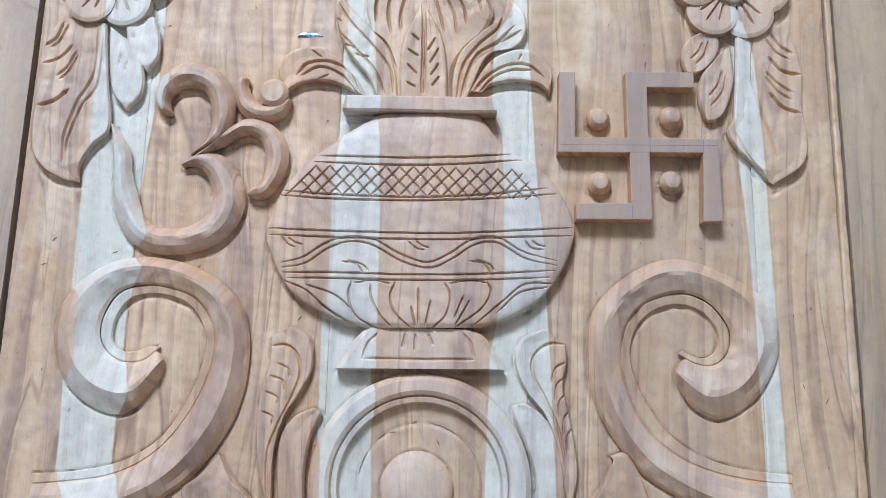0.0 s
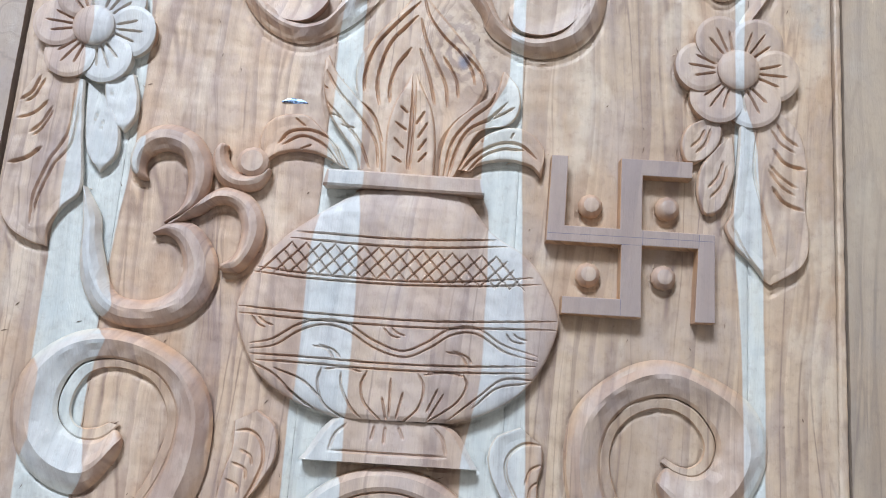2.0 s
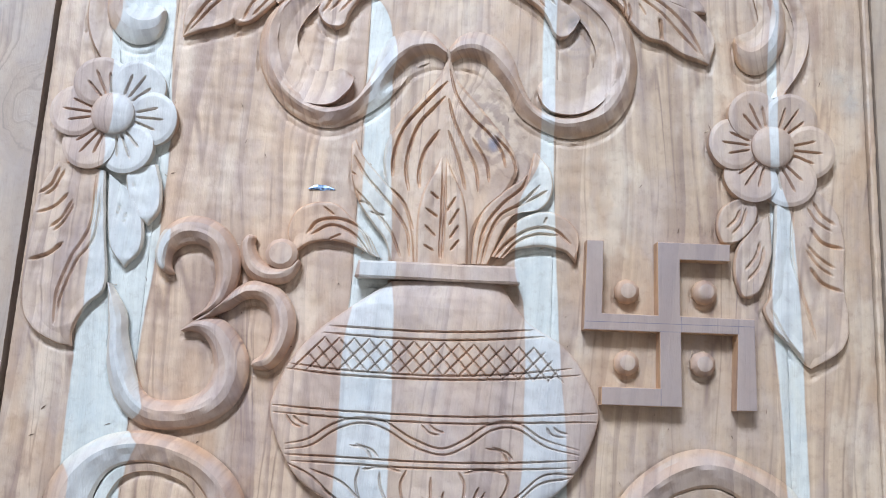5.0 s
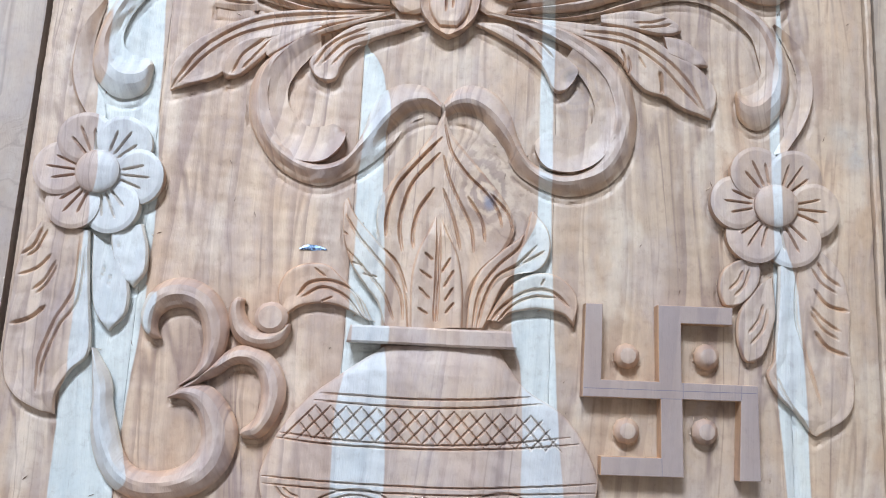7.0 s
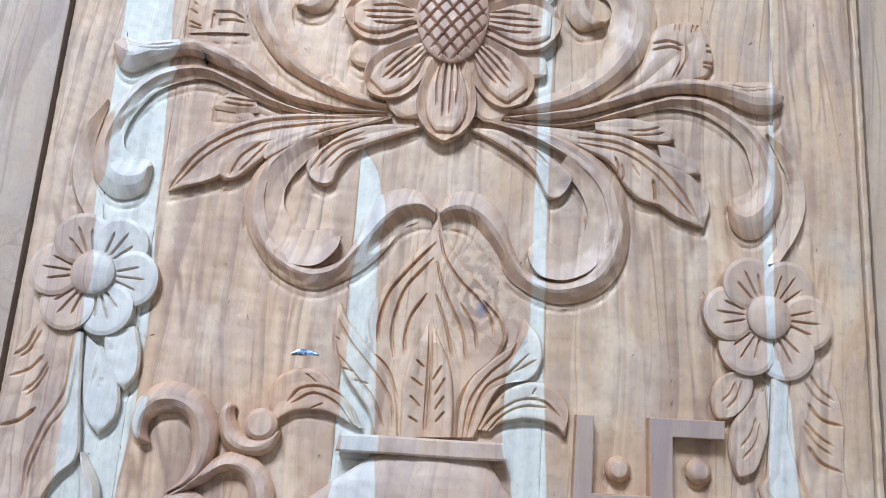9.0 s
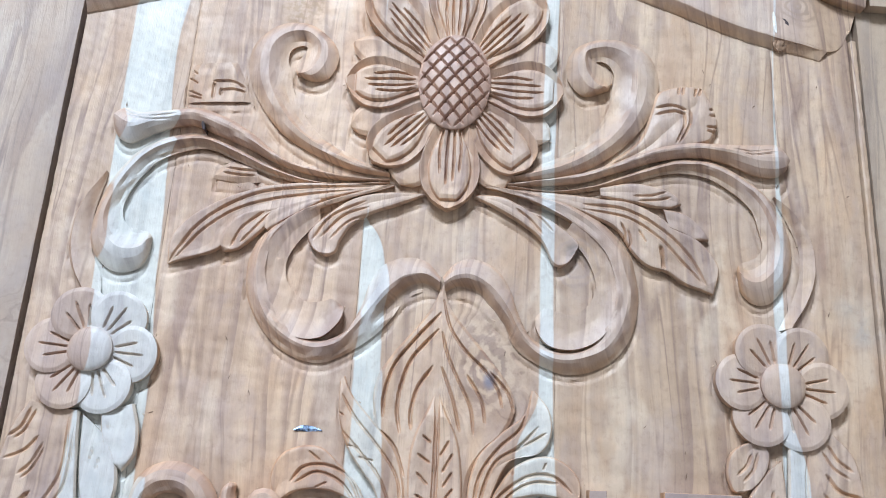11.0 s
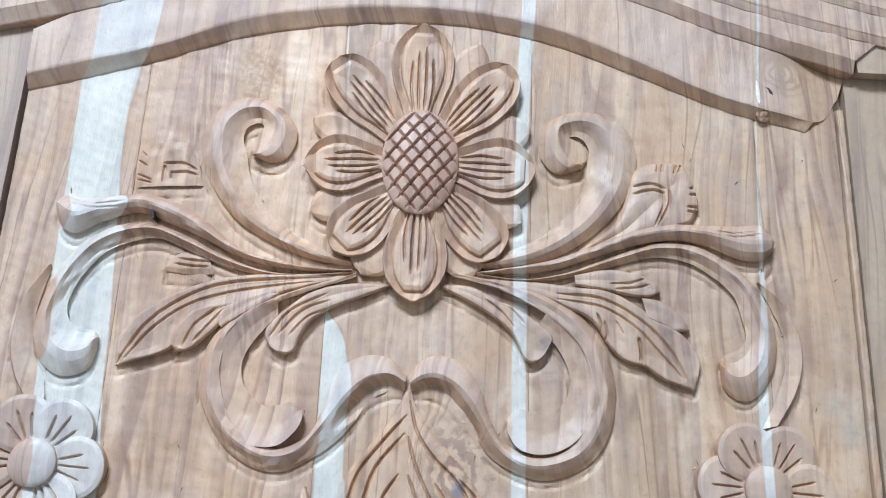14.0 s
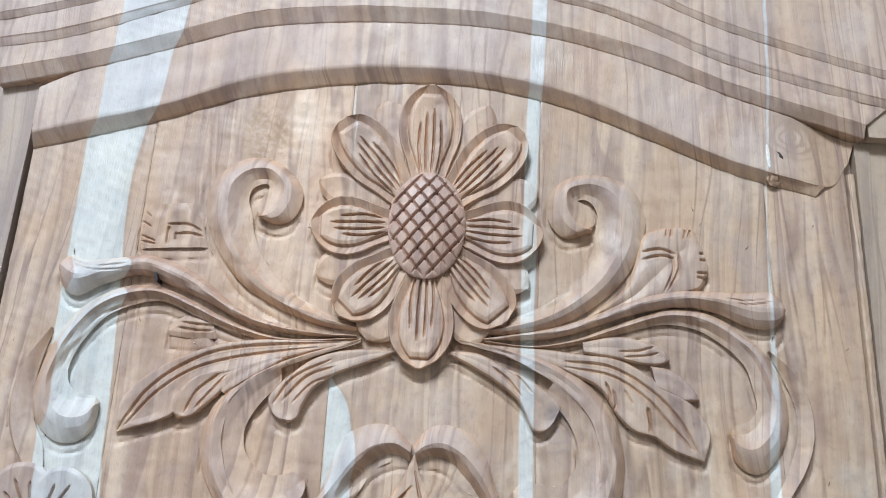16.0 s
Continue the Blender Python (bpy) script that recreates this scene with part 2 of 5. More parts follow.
    colour = n.mix(old, colour, n.mix(1.0, colour, (0.93, 0.93, 1.08), "MULTIPLY"))
    colour = n.mix(n.math("MULTIPLY", old, 0.6), colour, (0.42, 0.355, 0.355))
    colour = n.mix(dull, colour, grime)
    colour = n.mix(1.0, colour, tuple(a * b for a, b in zip(tint, (0.97, 0.978, 0.962))), "MULTIPLY")
    n.put(bsdf.inputs["Base Color"], colour)
    n.put(bsdf.inputs["Roughness"], n.step(rub, 0.3, 0.7, 0.49, 0.68))
    bsdf.inputs["Specular IOR Level"].default_value = 0.58
    # chisel facets, fibres
    facet = tree.nodes.new("ShaderNodeTexVoronoi")
    facet.feature = "SMOOTH_F1"
    facet.inputs["Smoothness"].default_value = 0.35
    n.put(facet.inputs["Vector"], n.xyz(n.math("MULTIPLY", x, 210), n.math("MULTIPLY", y, 45), n.math("MULTIPLY", z, 90)))
    height = n.math("MULTIPLY_ADD", facet.outputs[0], 0.00013, n.math("MULTIPLY", fibre, 0.00028))
    height = n.math("MULTIPLY_ADD", rub, 0.0009, n.math("MULTIPLY_ADD", blotch, 0.0005, height))
    bump = tree.nodes.new("ShaderNodeBump")
    bump.inputs["Strength"].default_value, bump.inputs["Distance"].default_value = 0.75, 1.0
    n.put(bump.inputs["Height"], height)
    n.put(bsdf.inputs["Normal"], bump.outputs[0])
    return mat


def plain(name, colour, rough=0.8, metal=0.0, grain=0.15, scale=30.0):
    mat, tree, bsdf = nodes_of(name)
    n = Net(tree)
    geo = tree.nodes.new("ShaderNodeNewGeometry")
    v = n.noise(geo.outputs["Position"], scale, 5.0, 0.6)
    n.put(bsdf.inputs["Base Color"], n.mix(n.step(v, 0.3, 0.7), tuple(c * (1 - grain) for c in colour), tuple(min(1, c * (1 + grain)) for c in colour)))
    bsdf.inputs["Roughness"].default_value, bsdf.inputs["Metallic"].default_value = rough, metal
    return mat


TEAK = teak("teak")
TEAK_FRESH = teak("fresh_teak", (1.015, 0.975, 0.945), True, 0.0, 0.0, 0.1)
TEAK_GREY = teak("weathered_teak", (0.84, 0.81, 0.825), True, 0.6, 0.0, 0.15, (0.34, 0.285, 0.285))
TEAK_OLD = teak("old_face_teak", (0.95, 0.83, 0.77), True, 0.15, 0.0, 0.6)
TEAK_SAWN = teak("sawn_teak", (1.05, 0.97, 0.88), False, 0.0, 0.13, 0.0)
TEAK_STILE = teak("stile_teak", (0.84, 0.87, 0.9), False, 0.25, 0.37, 0.0)
TEAK_STILE_WARM = teak("warm_stile_teak", (0.74, 0.72, 0.70), False, 0.3, 0.21, 0.0, (0.50, 0.465, 0.42))
PLASTER = plain("lime_plaster", (0.54, 0.505, 0.465), 0.9, 0, 0.08, 6)
CONCRETE = plain("concrete", (0.36, 0.325, 0.285), 0.85, 0, 0.2, 9)
PENCIL = plain("pencil", (0.12, 0.11, 0.16), 0.6, 0, 0.2, 900)
FOIL = plain("foil", (0.22, 0.32, 0.5), 0.42, 0.6, 0.95, 500)
NICK = plain("bruised_teak", (0.16, 0.10, 0.07), 0.8, 0, 0.3, 300)
NICK_WOOD = plain("end_grain_teak", (0.30, 0.20, 0.14), 0.8, 0, 0.4, 260)
SAP_CHIP = plain("sapwood_chip", (0.62, 0.63, 0.62), 0.7, 0, 0.15, 300)
CHIP = plain("splinter_teak", (0.52, 0.40, 0.30), 0.75, 0, 0.35, 200)
PITCH = plain("knot_hole", (0.035, 0.025, 0.03), 0.8, 0, 0.3, 300)

# ---- helpers for carved shapes; plan measures in mm, z = 0 is the sunken ground of the panel ----


def thing(name, label, category, group=""):
    return tagged(new(name), label, category, group)


RIMS = []  # outlines of the carvings, along which the knife has cut into the ground


def grid_part(parent, name, X, Y, Z, wrap=False, material=None, floor=-1.0, label="", angle=32, undercut=0.0):
    """One mesh from a grid of places in mm, with sides down to the ground."""
    m, k = X.shape
    verts = np.stack([X, Y, Z], -1).reshape(-1, 3)
    idx = np.arange(m * k).reshape(m, k)
    nxt = np.roll(idx, -1, 1) if wrap else idx[:, 1:]
    cur = idx if wrap else idx[:, :-1]
    quads = np.stack([cur[:-1], cur[1:], nxt[1:], nxt[:-1]], -1).reshape(-1, 4)
    p = verts[quads]
    area = np.cross(p[:, 2, :2] - p[:, 0, :2], p[:, 3, :2] - p[:, 1, :2]).sum()
    if area < 0:
        quads = quads[:, ::-1]
    if wrap:
        rims = [np.append(idx[-1], idx[-1, 0])]
        if np.ptp(X[0]) > 0.5:
            rims.append(np.append(idx[0], idx[0, 0])[::-1])
    else:
        rims = [np.concatenate([idx[0], idx[1:, -1], idx[-1, -2::-1], idx[-2::-1, 0]])]
    faces, extra, base = [quads], [], len(verts)
    if floor == -1.0:
        RIMS.extend(verts[rim, :2] for rim in rims)
    for rim in rims:
        low = verts[rim].copy()
        low[:, 2] = floor
        if undercut:
            # the knife leans in under the edge
            way = np.roll(low[:, :2], -1, 0) - np.roll(low[:, :2], 1, 0)
            way[0], way[-1] = (low[1] - low[-2])[:2], (low[1] - low[-2])[:2]
            way /= np.hypot(*way.T)[:, None] + 1e-6
            turn = np.cross(low[:-1, :2], low[1:, :2]).sum()
            low[:, :2] += np.stack([-way[:, 1], way[:, 0]], -1) * (undercut if turn > 0 else -undercut)
        j = base + np.arange(len(rim))
        wall = np.stack([rim[:-1], j[:-1], j[1:], rim[1:]], -1)
        faces.append(wall if (area < 0) == (not wrap) else wall[:, ::-1])
        extra.append(low)
        base += len(rim)
    verts = np.concatenate([verts, *extra]) / 1000
    me = bpy.data.meshes.new(name)
    me.from_pydata(verts.tolist(), [], np.concatenate(faces).tolist())
    me.validate()
    me.polygons.foreach_set("use_smooth", np.ones(len(me.polygons), bool))
    me.set_sharp_from_angle(angle=radians(angle))
    bm = bmesh.new()
    bm.from_mesh(me)
    bmesh.ops.remove_doubles(bm, verts=bm.verts, dist=0.00002)
    bmesh.ops.recalc_face_normals(bm, faces=bm.faces)
    up = sum(f.normal.z * f.calc_area() for f in bm.faces)
    if up < 0:
        bmesh.ops.reverse_faces(bm, faces=bm.faces)
    bm.to_mesh(me)
    bm.free()
    me.materials.append(material or (TEAK_FRESH if parent.name.startswith(("flame", "sunflower")) else TEAK))
    ob = new(name, me)
    ob.parent = parent
    return tagged(ob, label)


def smooth_line(points, count):
    """Points along a Catmull-Rom curve, evenly by the control points' own spacing."""
    p = np.array(points, float)
    p = np.concatenate([[2 * p[0] - p[1]], p, [2 * p[-1] - p[-2]]])
    t = np.linspace(0, len(points) - 1 - 1e-9, count) if np.isscalar(count) else np.asarray(count)
    i = np.minimum(t.astype(int), len(points) - 2)
    f = (t - i)[:, None]
    a, b, c, d = p[i], p[i + 1], p[i + 2], p[i + 3]
    return 0.5 * (2 * b + (c - a) * f + (2 * a - 5 * b + 4 * c - d) * f**2 + (3 * b - a - 3 * c + d) * f**3)


def uneven(X, Y, seed, size=0.3):
    """The slight waviness of hand work, in mm."""
    r = np.random.RandomState(seed)
    out = np.zeros_like(X)
    for wave in (9.0, 15.0, 26.0):
        for _ in range(3):
            a, ph = r.rand() * 6.3, r.rand() * 6.3
            out += np.sin((X * np.cos(a) + Y * np.sin(a)) * 6.28 / wave + ph) * size * wave / 60
    return out


def carve(X, Y, Z, cuts):
    """V-cuts along lines of (points, half width, depth), shallower towards their ends."""
    for points, width, depth in cuts:
        line = smooth_line(points, max(6, 6 * len(points))) if len(points) > 2 else np.linspace(points[0], points[-1], 6)
        lo, hi = line.min(0) - 2 * width, line.max(0) + 2 * width
        near = (X > lo[0]) & (X < hi[0]) & (Y > lo[1]) & (Y < hi[1])
        if not near.any():
            continue
        px, py = X[near], Y[near]
        best, along = np.full(px.shape, 1e9), np.zeros(px.shape)
        for i in range(len(line) - 1):
            a, d = line[i], line[i + 1] - line[i]
            t = np.clip(((px - a[0]) * d[0] + (py - a[1]) * d[1]) / (d @ d + 1e-9), 0, 1)
            dist = np.hypot(px - a[0] - t * d[0], py - a[1] - t * d[1])
            closer = dist < best
            best[closer], along[closer] = dist[closer], (i + t[closer]) / (len(line) - 1)
        taper = np.clip(np.minimum(along, 1 - along) * 6 + 0.3, 0, 1)
        Z[near] -= 1.3 * depth * taper * np.clip(1.25 - best / (width * (0.5 + 0.5 * taper)), 0, 1)
    return Z


SEED = [0]


def strokes(Z, length, rand):
    """Chisel strokes: flat facets a finger's width long, with their edges rubbed soft."""
    ns, nu = Z.shape
    kn = np.cumsum(np.append(0, rand.uniform(7, 15, 2 + int(length / 9))))
    kn = kn[kn < length - 4]
    ks = np.append(kn, length) / length * (ns - 1)
    ku = np.array([0, 0.1, 0.27, 0.46, 0.6, 0.78, 0.92, 1.0]) * (nu - 1)
    i, j = np.clip(np.round(ks).astype(int), 0, ns - 1), np.round(ku).astype(int)
    hit = Z[np.ix_(i, j)] + rand.normal(0, 0.55, (len(i), len(j))) * np.clip(np.minimum(ku, nu - 1 - ku) / nu * 8, 0, 1)
    rows = np.stack([np.interp(np.arange(nu), j, h) for h in hit])
    flat = np.stack([np.interp(np.arange(ns), ks, rows[:, c]) for c in range(nu)], -1)
    return 0.12 * Z + 0.88 * flat


def loft(parent, name, A, B, prof, cuts=(), step=1.4, material=None, label="", tip=True, floor=-1.0, rough=0.3, cap=(0, 0), bend=None):
    """A carved band between two edges; prof gives its height across, as (share, mm) pairs or a function."""
    fine = np.linspace(0, len(A) - 1 - 1e-6, 40 * len(A))
    mid = (smooth_line(A, fine) + smooth_line(B, fine * (len(B) - 1) / (len(A) - 1) if len(A) != len(B) else fine)) / 2
    run = np.append(0, np.cumsum(np.hypot(*np.diff(mid, axis=0).T)))
    if prof in (BAND, ROUND, CURL, RIDGE):
        step = 1.6
    ns = int(max(8, run[-1] / step))
    t = np.interp(np.linspace(0, run[-1], ns), run, fine)
    a, b = smooth_line(A, t), smooth_line(B, t * (len(B) - 1) / (len(A) - 1))
    width = np.hypot(*(a - b).T)
    blunt = np.ones(ns)
    if any(cap):
        # rounded ends
        far = np.linspace(0, run[-1], ns)
        for on, d, w in ((cap[0], far, width[0]), (cap[1], run[-1] - far, width[-1])):
            if on:
                blunt = np.minimum(blunt, np.sqrt(np.clip(1 - (1 - np.clip(d / (0.5 * w), 0, 1)) ** 2, 0.02, 1)))
        m, half = (a + b) / 2, (a - b) / 2 * blunt[:, None]
        a, b = m + half, m - half
    hewn = prof in (BAND, ROUND, CURL, RIDGE)
    nu = 26 if hewn else int(max(9, width.max() / step))
    u = np.linspace(0, 1, nu)
    if not hewn and not callable(prof):
        u = np.unique(np.concatenate([u, [p[0] for p in prof]]))
    X = a[:, :1] + (b[:, :1] - a[:, :1]) * u
    Y = a[:, 1:] + (b[:, 1:] - a[:, 1:]) * u
    if callable(prof):
        Z = prof(u[None] + 0 * X, np.linspace(0, 1, ns)[:, None] + 0 * X, np.minimum(u, 1 - u)[None] * width[:, None])
    else:
        Z = np.interp(u, *zip(*prof))[None] + 0 * X
    SEED[0] += 1
    if hewn:
        Z = strokes(Z, run[-1], np.random.RandomState(SEED[0]))
    if tip:
        Z = Z * np.clip(0.5 + 0.5 * width / (0.45 * width.max()), 0.5, 1)[:, None]
    Z = Z * (0.45 + 0.55 * blunt)[:, None]
    Z = carve(X, Y, Z + uneven(X, Y, SEED[0], rough), cuts)
    if bend:
        Z = bend(X, Y, Z)
    return grid_part(parent, name, X, Y, Z, False, material, floor, label, 9 if hewn else 32, 0.0 if floor < -5 else 0.8)


def disc(parent, name, cx, cy, rx, ry, turn, height, step=1.2, cuts=(), material=None, label="", around=0, rough=0.2):
    """A round or oval piece; height(r, ux, uy) gives mm, with r from 0 at its middle to 1 at its rim."""
    nr = int(max(5, max(rx, ry) / step))
    na = around or int(max(16, 6.28 * max(rx, ry) / (1.6 * step)))
    r, a = np.meshgrid(np.linspace(0, 1, nr + 1), np.arange(na) * 2 * math.pi / na, indexing="ij")
    ux, uy = r * np.cos(a), r * np.sin(a)
    c, s = math.cos(turn), math.sin(turn)
    X, Y = cx + ux * rx * c - uy * ry * s, cy + ux * rx * s + uy * ry * c
    SEED[0] += 1
    Z = carve(X, Y, height(r, ux, uy) + uneven(X, Y, SEED[0], rough), cuts)
    return grid_part(parent, name, X, Y, Z, True, material, -1.0, label, 32, 0.6)


def dome(parent, name, cx, cy, radius, high, flat, sides):
    """A boss: a flat top over sloping facets, or a smooth dome when it has many sides."""
    if sides > 20:
        return disc(parent, name, cx, cy, radius, radius, 0, lambda r, ux, uy: high * (0.25 + 0.75 * np.sqrt(np.clip(1 - (r * 0.98) ** 2, 0, 1))), 1.6)
    return disc(parent, name, cx, cy, radius, radius, 0.3, lambda r, ux, uy: high * np.clip(1.0 - 0.55 * np.clip(r - flat, 0, 1) / (1 - flat), 0, 1), 1.8, (), None, "", sides, 0.35)


def ring(parent, name, cx, cy, rows):
    """A turned ring from (radius, height) rows."""
    na = 160
    a = np.arange(na) * 2 * math.pi / na
    rows = [(r0 + (r1 - r0) * f, z0 + (z1 - z0) * f) for (r0, z0), (r1, z1) in zip(rows, rows[1:]) for f in (0, 0.25, 0.5, 0.75)] + [rows[-1]]
    rad, z = np.array(rows).T
    X, Y = cx + rad[::-1, None] * np.cos(a), cy + rad[::-1, None] * np.sin(a)
    Z = z[::-1, None] + 0 * X
    SEED[0] += 1
    return grid_part(parent, name, X, Y, Z + uneven(X, Y, SEED[0], 0.25), True)


def petal(parent, name, base, tip, half, high, back=False, blunt=0.3):
    """A pointed petal with a raised lip, a hollow blade and three cuts from its root."""
    b, t = np.array(base), np.array(tip)
    d = t - b
    n = np.array([-d[1], d[0]]) / np.hypot(*d)
    rows = ((0, 0.5), (0.2, 0.7), (0.4, 0.93), (0.6, 1.0), (0.78, 0.84 + 0.14 * blunt), (0.92, 0.45 + 0.35 * blunt), (1, 0.03 + 0.1 * blunt))
    A = [tuple(b + d * s + n * half * w) for s, w in rows]
    B = [tuple(b + d * s - n * half * w) for s, w in rows]
    long = np.hypot(*d)

    def shape(u, s, e):
        e = np.minimum(e, (1 - s) * long * 0.9)
        if back:
            return high * (0.78 + 0.3 * np.clip(e / 4, 0, 1)) + 1.6 * (u - 0.5) * np.sign(np.sin(7 * long))
        rim = min(7.0, 0.31 * half)
        lip = np.interp(e, [0, 0.7, rim, rim + 1.2, rim + 4, rim + 9, rim + 20], [1.0, 2.4, -1.6, 1.3, 2.2, 1.6, 0.8])
        return high * (0.62 + 0.14 * s) + lip

    cuts = []
    if not back:
        for off, far in ((-0.36, 0.62), (-0.12, 0.74), (0.12, 0.70), (0.34, 0.6)):
            cuts.append(([tuple(b + d * 0.1 + n * half * off * 0.7), tuple(b + d * (0.1 + far) / 2 + n * half * off), tuple(b + d * far + n * half * off * 0.9)], 0.95, 2.2))
    return loft(parent, name, A, B, shape, cuts, 0.6, None, "", False)


def seed_head(parent, cx, cy, rx, ry):
    """The oval middle of the sunflower, cut crosswise into diamonds."""
    cuts = []
    for k in range(-7, 8):
        for lean in (0.82, -0.82):
            x = cx + k * 12.2
            p = [(x + lean * v - 2.0 * np.sign(lean), cy + v) for v in np.linspace(-ry, ry, 41)]
            p = [q for q in p if ((q[0] - cx) / rx) ** 2 + ((q[1] - cy) / ry) ** 2 < 0.97]
            if len(p) > 3:
                cuts.append(([p[0], p[-1]], 1.1, 2.5))
    disc(parent, "seed_head", cx, cy, rx, ry, 0, lambda r, ux, uy: 9 + 9 * np.sqrt(np.clip(1 - 0.96 * r**2, 0, 1)), 0.75, cuts, TEAK_OLD, label="diamond-cut domed seed head")


def flower(cx, cy, size, label):
    """Six round petals with cuts towards a domed middle."""
    f = thing("flower_carving", label, "carving", "side flowers")
    for i in range(6):
        a = radians(-4 + 60 * i)
        ca, sa = math.cos(a), math.sin(a)
        cuts = []
        for k in (-1, 0, 1):
            b = a + k * 0.22
            r0, r1 = 0.39 * size, (0.88 - 0.1 * abs(k)) * size
            cuts.append(([(cx + r0 * math.cos(b), cy + r0 * math.sin(b)), (cx + r1 * math.cos(a + k * 0.26), cy + r1 * math.sin(a + k * 0.26))], 0.9, 1.9))
        disc(f, "petal", cx + 0.67 * size * ca, cy + 0.67 * size * sa, 0.45 * size, 0.48 * size, a,
             lambda r, ux, uy: 8.2 + 1.3 * ux + 1.6 * uy - 1.2 * np.clip(r - 0.85, 0, 1) / 0.15, 0.6, cuts)
    disc(f, "flower_centre", cx, cy, 0.375 * size, 0.375 * size, 0, lambda r, ux, uy: 9.5 + 4.8 * np.sqrt(np.clip(1 - 0.96 * r**2, 0, 1)), 1.2)
    return f


# cross-sections
BAND = [(0, 4.0), (0.08, 6.0), (0.52, 11.0), (0.6, 11.2), (0.93, 4.0), (1, 2.0)]
WING = [(0, 3.2), (0.12, 5.6), (0.4, 4.2), (0.8, 1.8), (1, 1.0)]
LIP = [(0, 1.0), (0.12, 2.6), (0.85, 3.6), (1, 3.0)]
ROUND = [(0, 4.0), (0.06, 5.8), (0.16, 8.2), (0.28, 10.3), (0.4, 11.6), (0.52, 12.0), (0.64, 11.5), (0.78, 9.4), (0.9, 6.8), (1, 4.2)]
CURL = [(0, 2.4), (0.08, 4.2), (0.36, 9.4), (0.46, 9.7), (0.62, 6.4), (0.85, 3.8), (1, 3.0)]


def RIDGE(u, s, e):
    edge = 4.5 + 5.0 * np.clip((s - 0.41) / 0.06, 0, 1)
    inner = edge + (11.0 - edge) * np.clip(u / 0.34, 0, 1)
    return 0.88 * np.where(u < 0.5, inner + 0.6 * np.clip((u - 0.34) / 0.16, 0, 1), np.interp(u, [0.5, 0.95, 1], [11.6, 3.2, 2.0]))


def HOLLOW(u, s, e):
    dish = np.interp(u, [0, 0.15, 0.5, 0.85, 1], [3.8, 3.9, 5.0, 8.4, 9.9])
    return 0.88 * (dish + np.clip((s - 0.7) / 0.3, 0, 1) * (2.4 - 2.0 * u))


def BELLY(u, s, e):
    return 7.0 + 7.5 * np.sqrt(np.clip(1 - (2 * u - 1) ** 2, 0, 1)) ** 0.8 - 2.5 * np.clip(0.12 - s, 0, 1) / 0.12


def RIM(u, s, e):
    return 15.5 - 1.2 * np.clip(1 - e / 1.5, 0, 1)


def FOOT(u, s, e):
    return 11.5 - 3.5 * np.clip(1 - e / 5, 0, 1) - 1.5 * (1 - s)


def LEAF(u, s, e):
    return 4.3 + 1.9 * np.clip(e / 1.3, 0, 1) - 1.4 * np.clip((e - 3) / 7, 0, 1) + 1.2 * np.sin(u * 3.1) * np.sin(s * 3.1)


def BUD(u, s, e):
    return LEAF(u, s, e) + 1.3 + 0.9 * np.clip(e / 2, 0, 1)


def FLAME(u, s, e):
    return 3.2 + 2.0 * np.clip(e / 3, 0, 1)


def TUFT(u, s, e):
    return 0.3 + 1.9 * np.clip(e / 5, 0, 1)


def TUFT2(u, s, e):
    return 5.0 + 1.0 * np.clip(e / 3, 0, 1)


# ---- the carved work, from the foot of the panel upwards ----
volute_l = thing("volute_carving", "large teak spiral volute crossed by pale sapwood", "carving", "large volutes")
loft(volute_l, 'band', [(-275.5, -231.7), (-249.9, -229.1), (-221.6, -224.5), (-197.9, -213.9), (-178.8, -196.9), (-162.3, -171.1), (-153.1, -145.8), (-151.2, -124.5), (-156.6, -107.4), (-169.5, -92.4), (-189.8, -84.9), (-209.6, -83.6), (-226.3, -89.3), (-235.5, -102.7), (-238.5, -120.1), (-233.3, -132.9), (-220.7, -141.6), (-204.9, -141.2), (-191.9, -130.8)],
     [(-273.8, -260.4), (-248, -259.8), (-215.7, -255.1), (-184.1, -241.4), (-158.9, -222), (-138.3, -193.1), (-127.1, -161.8), (-124.9, -125.9), (-132.2, -100.3), (-148.7, -81), (-175.9, -66.7), (-208.9, -61.3), (-238.8, -67.8), (-262.9, -86.9), (-273.6, -114.4), (-266.9, -148.3), (-245.3, -172.1), (-213, -179.6), (-185.5, -148.5)], BAND, cap=(0, 1))
loft(volute_l, 'lip', [(-277.8, -224.3), (-251.9, -222.5), (-223.4, -217.4), (-203.5, -209.3), (-184.1, -193.8), (-168.7, -167.8), (-160.6, -143.7), (-158.7, -124.6), (-163.8, -109.6), (-174.8, -96.9), (-190, -91.1), (-205.6, -90.2), (-219, -95.3), (-226.8, -107.3), (-229.3, -121.1), (-225.7, -130.4), (-218.5, -134.1), (-208.8, -133), (-200.2, -129)],
     [(-275.9, -231.8), (-250.3, -229.2), (-221.9, -224.6), (-198.2, -214), (-179, -196.9), (-162.4, -171.1), (-153.1, -145.8), (-151, -124.6), (-156.2, -107.6), (-169, -92.7), (-189, -85.3), (-208.6, -84), (-225.3, -89.7), (-234.7, -103), (-238, -120.3), (-233.2, -132.9), (-220.9, -141.5), (-205.2, -141.2), (-192.2, -130.7)], LIP)
volute_r = thing("volute_carving", "large teak spiral volute curling beside the roundel", "carving", "large volutes")
